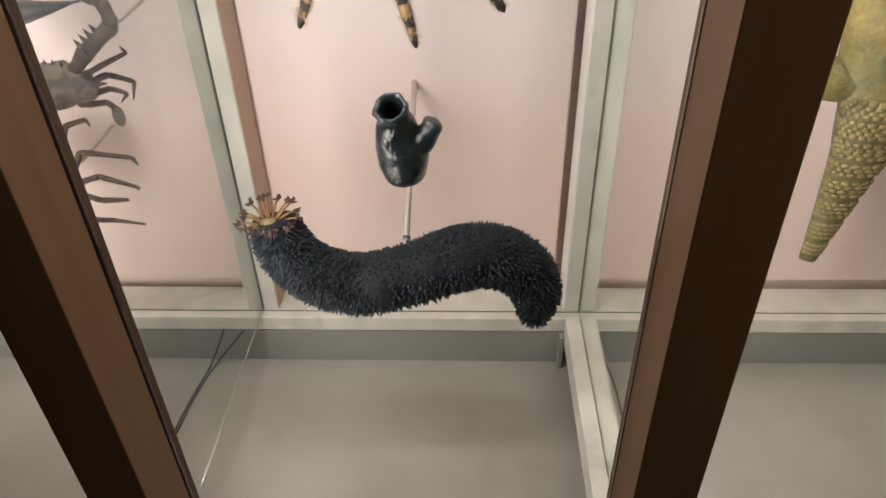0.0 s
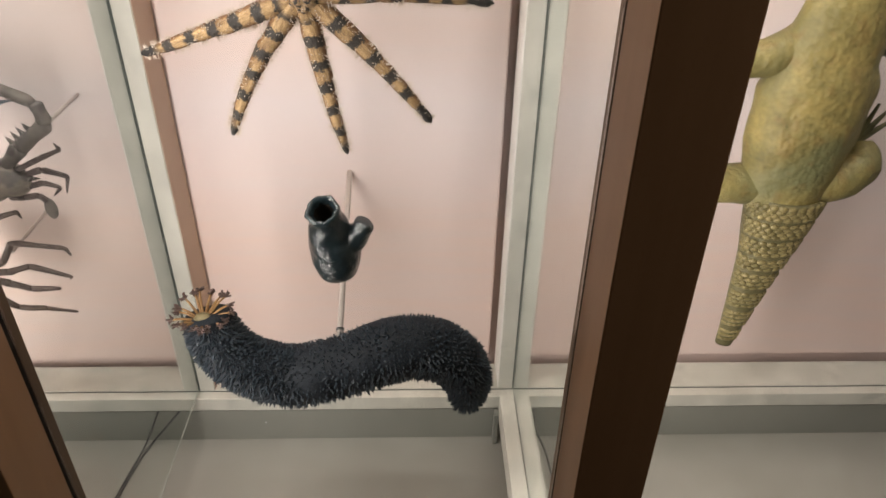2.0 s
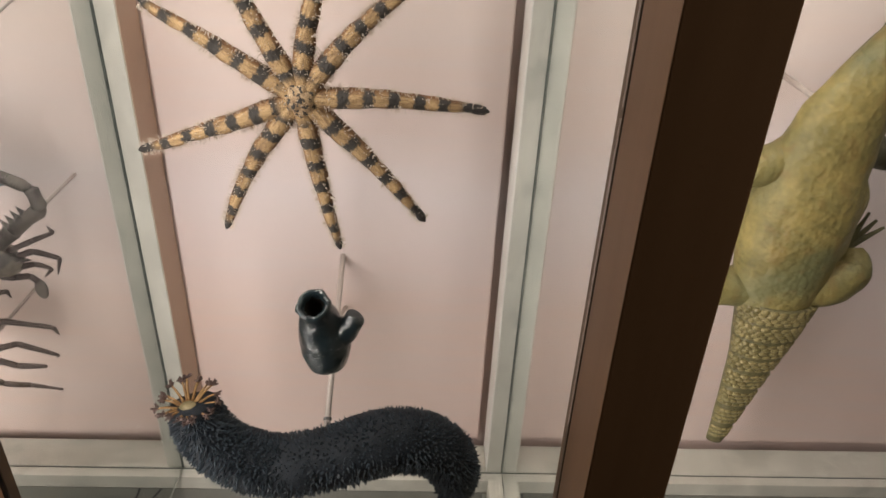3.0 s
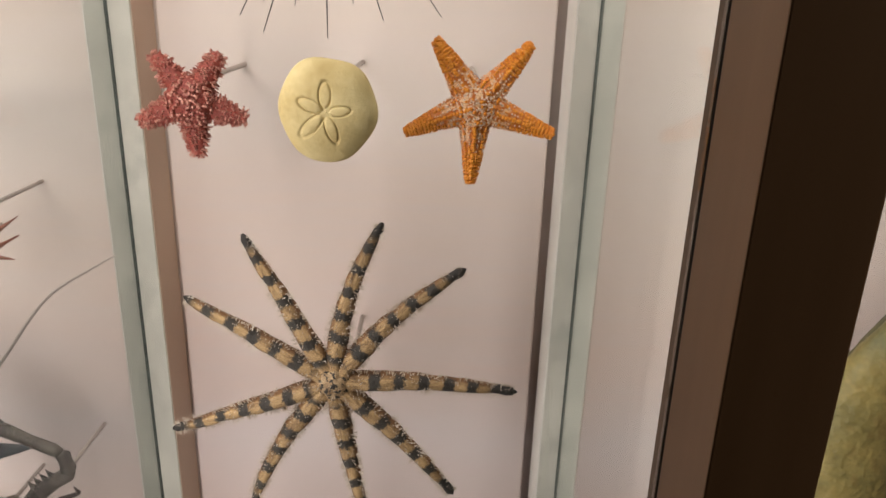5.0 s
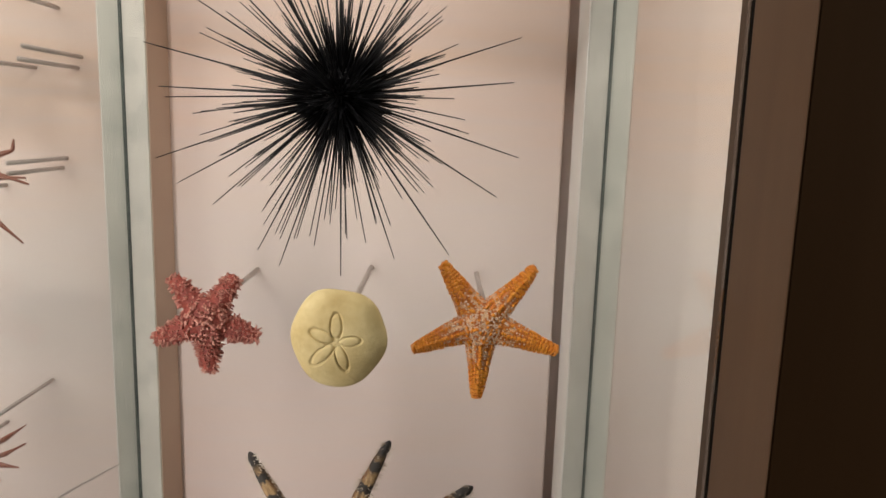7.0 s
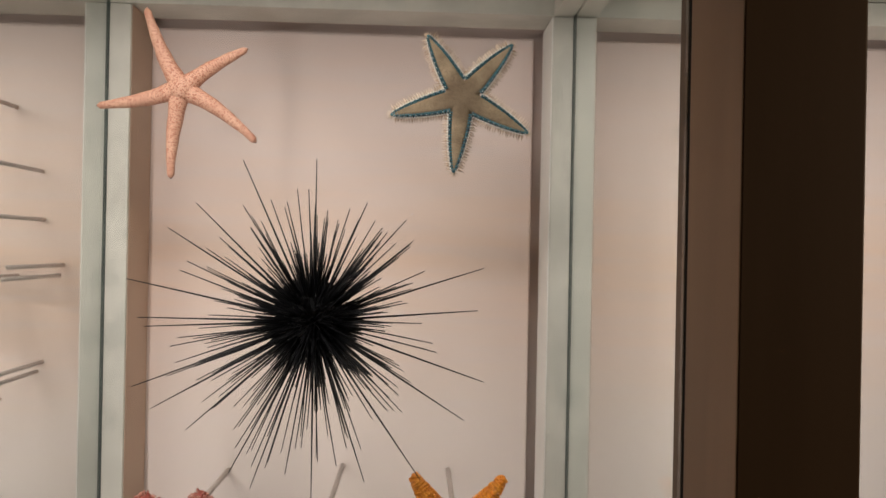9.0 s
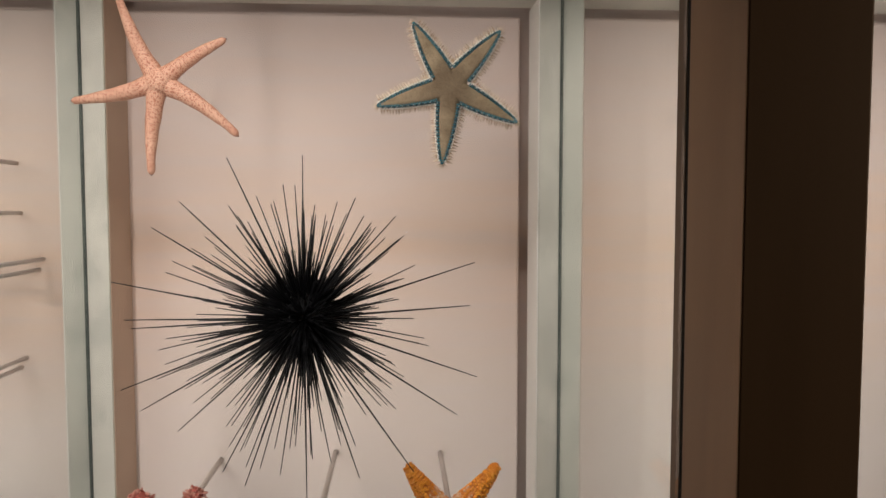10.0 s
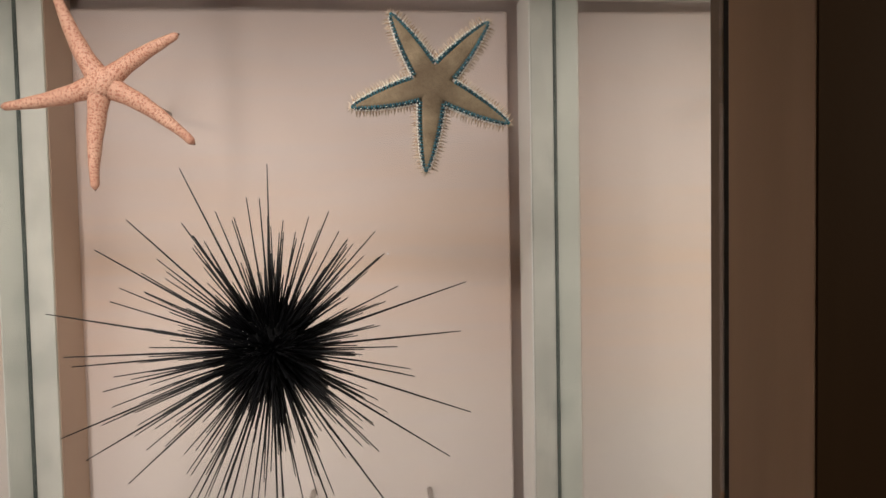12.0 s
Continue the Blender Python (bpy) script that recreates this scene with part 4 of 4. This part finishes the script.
small_crab((-0.475, -0.03, 0.80), [[(-0.45, 0.81), (-0.41, 0.825), (-0.379, 0.847)], [(-0.45, 0.805), (-0.41, 0.808), (-0.381, 0.824)],
           [(-0.45, 0.795), (-0.415, 0.797), (-0.391, 0.794)], [(-0.45, 0.79), (-0.43, 0.783), (-0.412, 0.777)]],
           [(-0.408, 0.859), (-0.47, 0.80)], "red-brown crab model with slender pointed legs", M_REDCRAB, (0.035, 0.018, 0.03))
small_crab((-0.455, -0.03, 1.11), [[(-0.43, 1.125), (-0.395, 1.15), (-0.373, 1.158), (-0.371, 1.170)], [(-0.43, 1.118), (-0.40, 1.135), (-0.358, 1.122)],
           [(-0.43, 1.112), (-0.395, 1.128), (-0.361, 1.129)], [(-0.43, 1.10), (-0.40, 1.085), (-0.368, 1.057)]],
           [(-0.379, 1.133), (-0.45, 1.11)], "small red-brown crab model with thin bent legs", M_REDCRAB, (0.028, 0.016, 0.03))
small_crab((-0.48, -0.04, 1.33), [[(-0.45, 1.34), (-0.41, 1.40), (-0.41, 1.461)], [(-0.45, 1.335), (-0.40, 1.36), (-0.385, 1.382)],
           [(-0.45, 1.33), (-0.40, 1.33), (-0.385, 1.322)], [(-0.45, 1.32), (-0.41, 1.28), (-0.385, 1.258)], [(-0.45, 1.31), (-0.42, 1.20), (-0.39, 1.148)]],
           [(-0.410, 1.461), (-0.377, 1.382), (-0.374, 1.322), (-0.349, 1.266), (-0.354, 1.253), (-0.405, 1.252), (-0.373, 1.145)],
           "pale brown crab model held by several rods", M_SPIDER, (0.035, 0.018, 0.045))


def lobster():
    o = Vector((-0.60, -0.03, 0.62))
    t = thing("spiny_lobster", o, "brown spiny lobster model with a long curved feeler", "lobster")
    part("carapace", Shape().tube(smooth_path([(0.09, 0, -0.03), (0.05, 0, -0.01), (0, 0, 0.0), (-0.06, 0, 0.0)], 16), fade([0.012, 0.026, 0.032, 0.028], 16), 16, wob=0.003), M_SPIDER, t)
    pts = [(x - o.x, 0.0, z - o.z) for x, z in ((-0.505, 0.585), (-0.465, 0.615), (-0.427, 0.662), (-0.363, 0.744), (-0.298, 0.788), (-0.270, 0.802))]
    pts[-1] = (pts[-1][0] - 0.004, 0.0, pts[-1][2])
    part("feeler", Shape().tube(smooth_path(pts, 30), fade([0.0035, 0.0022, 0.0014, 0.0007], 30), 8), M_ROD, t, "long thin tapering pale feeler")
    rod(t, (0, 0, 0), (0, BACK + 0.03, 0))
    return t


lobster()

# ---------------- neighbouring bay: crocodile ----------------
M_BELLY = mat("yellow_green_belly", (0.125, 0.107, 0.036), (0.30, 0.232, 0.077), 26, 0.55, 0.9, 95, 0.004)
M_CROCDARK = mat("olive_crocodile_back", (0.05, 0.05, 0.025), (0.12, 0.11, 0.05), 40, 0.55, 0.5, 160, 0.002)
over(M_BELLY, lambda nt, co: (maths(nt, "MULTIPLY", steps(nt, noise_of(nt, co, 13, 5), 0.50, 0.66), 0.7), (0.085, 0.085, 0.032)))
over(M_BELLY, lambda nt, co: (maths(nt, "MULTIPLY", steps(nt, noise_of(nt, co, 9, 4), 0.50, 0.64), 0.5), (0.125, 0.140, 0.070)))
over(M_BELLY, lambda nt, co: (maths(nt, "MULTIPLY", steps(nt, noise_of(nt, co, 45, 5), 0.54, 0.64), 0.35), (0.17, 0.10, 0.03)))
M_TAILSKIN = mat("olive_tail_skin", (0.080, 0.072, 0.030), (0.135, 0.115, 0.050), 60, 0.55, 0.4, 200, 0.001)
M_SCALE = mat("yellow_scales", (0.125, 0.104, 0.040), (0.28, 0.225, 0.098), 60, 0.45, 0.3, 200)


def soft_limb(parent, points, radii, material, label=""):
    return part("leg", Shape().tube(smooth_path(points, 20), fade(radii, 20), 16, wob=0.003, wscale=45), material, parent, label)


def crocodile():
    o = Vector((0.575, -0.10, 0.50))
    t = thing("crocodile", o, "yellow-green young crocodile model with its belly to the glass", "crocodile")

    def q(x, z, y=0.0):
        return (x - o.x, y, z - o.z)

    trunk = smooth_path([q(0.579, 0.425), q(0.578, 0.46), q(0.578, 0.52), q(0.580, 0.58), q(0.580, 0.625), q(0.592, 0.68), q(0.617, 0.735), q(0.650, 0.785)], 40)
    radii = fade([0.046, 0.055, 0.067, 0.070, 0.060, 0.050, 0.042, 0.039], 40)
    part("trunk", Shape().tube(trunk, radii, 40, 0.62, 0.006, 28), M_BELLY, t)
    part("head", Shape().tube(smooth_path([q(0.645, 0.778), q(0.68, 0.82), q(0.715, 0.86), q(0.75, 0.915)], 16), fade([0.044, 0.040, 0.026, 0.014], 16), 20, 0.6, 0.002), M_BELLY, t)
    tailpath = smooth_path([q(0.581, 0.445), q(0.577, 0.37), q(0.568, 0.285), q(0.558, 0.192)], 40)
    tr = fade([0.052, 0.042, 0.030, 0.021, 0.012], 40)
    tail = part("tail", Shape().tube(tailpath, tr, 22, 0.7, 0.001, 30), M_TAILSKIN, t)
    sc = Shape()
    for i in range(30):
        k = 1 + int(i * 38 / 30)
        p, r = tailpath[k], tr[k]
        d = (tailpath[k + 1] - tailpath[k - 1]).normalized()
        n = max(7, int(13 * r / 0.05))
        for j in range(n):
            a = -1.5 + 3.0 * (j + 0.25 + 0.5 * (i % 2)) / n
            n_out = Vector((math.sin(a), -math.cos(a), 0))
            b = p + Vector((math.sin(a) * r, -math.cos(a) * r * 0.7, 0))
            wd = r * 1.35 / n
            sc.blob(b - n_out * 0.0014, (wd * 1.0 * abs(math.cos(a)) + 0.002, wd * 1.0 * abs(math.sin(a)) * 0.7 + 0.002, 0.0024 + 0.055 * r), 5, 8)
    part("scales", sc, M_SCALE, tail, "rows of small square yellow scales")
    soft_limb(t, [q(0.566, 0.458, 0.012), q(0.520, 0.456, 0.004), q(0.480, 0.458, 0.004), q(0.43, 0.45, 0.01)], [0.029, 0.026, 0.024, 0.014], M_BELLY)
    leg = soft_limb(t, [q(0.590, 0.458, 0.01), q(0.640, 0.466, 0.0), q(0.668, 0.484, 0.005), q(0.668, 0.506, 0.02)], [0.030, 0.029, 0.025, 0.014], M_BELLY)
    toes = Shape()
    for k in range(4):
        toes.cone(q(0.660, 0.506, 0.02), q(0.662 + 0.013 * k, 0.568 - 0.010 * k, 0.02), 0.006, 6, 0.3)
    part("toes", toes, M_CROCDARK, leg, "dark spread toes", False)
    soft_limb(t, [q(0.580, 0.648, 0.012), q(0.535, 0.628, 0.004), q(0.490, 0.616, 0.004), q(0.43, 0.598, 0.01)], [0.032, 0.025, 0.021, 0.014], M_BELLY)
    soft_limb(t, [q(0.610, 0.66), q(0.650, 0.64, 0.02), q(0.685, 0.63, 0.03), q(0.70, 0.66, 0.04)], [0.022, 0.021, 0.016, 0.010], M_CROCDARK, "dark olive leg")
    part("back", Shape().tube([p + Vector((0.012, 0.022, 0)) for p in trunk], [r * 0.93 for r in radii], 24, 0.55, 0.005, 60), M_CROCDARK, t, "dark olive armoured back")
    for x, z in ((0.57, 0.55), (0.60, 0.68)):
        rod(t, q(x, z, 0.04), q(x, z, BACK + 0.10), 0.004)
    rod(t, q(0.68, 0.49, 0.0), q(0.705, 0.455, BACK + 0.10), 0.0016)
    return t


crocodile()


# ---------------- small things on the floor ----------------
def cable(points, label, r=0.0019):
    o = Vector(points[0])
    t = thing("cable", o, label, "cable", "cables on the case floor")
    part("sheath", Shape().tube([p - o for p in smooth_path(points, 30)], [r] * 30, 8), M_CABLE, t)
    return t


cable([(-0.342, -0.006, -0.0385), (-0.358, -0.011, -0.075), (-0.376, -0.030, FLOOR + 0.002), (-0.384, -0.086, FLOOR + 0.002), (-0.391, -0.153, FLOOR + 0.002), (-0.402, -0.33, FLOOR + 0.002)],
      "thin dark cable hanging from the ledge to the floor")
cable([(-0.306, -0.006, -0.0385), (-0.332, -0.010, -0.070), (-0.366, -0.022, FLOOR + 0.004), (-0.379, -0.080, FLOOR + 0.002), (-0.386, -0.150, FLOOR + 0.002), (-0.394, -0.33, FLOOR + 0.002)],
      "thin dark cable hanging from the ledge to the floor")
cable([(0.308, -0.006, -0.0385), (0.316, -0.009, -0.090), (0.327, -0.020, FLOOR + 0.002), (0.333, -0.070, FLOOR + 0.002), (0.340, -0.26, FLOOR + 0.002)],
      "thin dark cable lying on the case floor")


M_DUST = mat("pale_dust", (0.75, 0.74, 0.76), (0.9, 0.88, 0.9), 60, 0.8, 0.0)
for x, z, r in ((0.083, 1.109, 0.0006), (0.079, 1.164, 0.0005), (0.087, 1.315, 0.0005), (0.065, 1.334, 0.0004), (-0.040, 0.357, 0.0006)):
    speck = tagged(new("dust_speck", mesh_of("dust_speck", Shape().blob((0, 0, 0), (r, 0.0003, r), 4, 6, 0.3, 900), M_DUST)), "tiny pale speck of dust on the front glass", "dust", "dust on the glass")
    speck.location = (x, -0.4028, z)
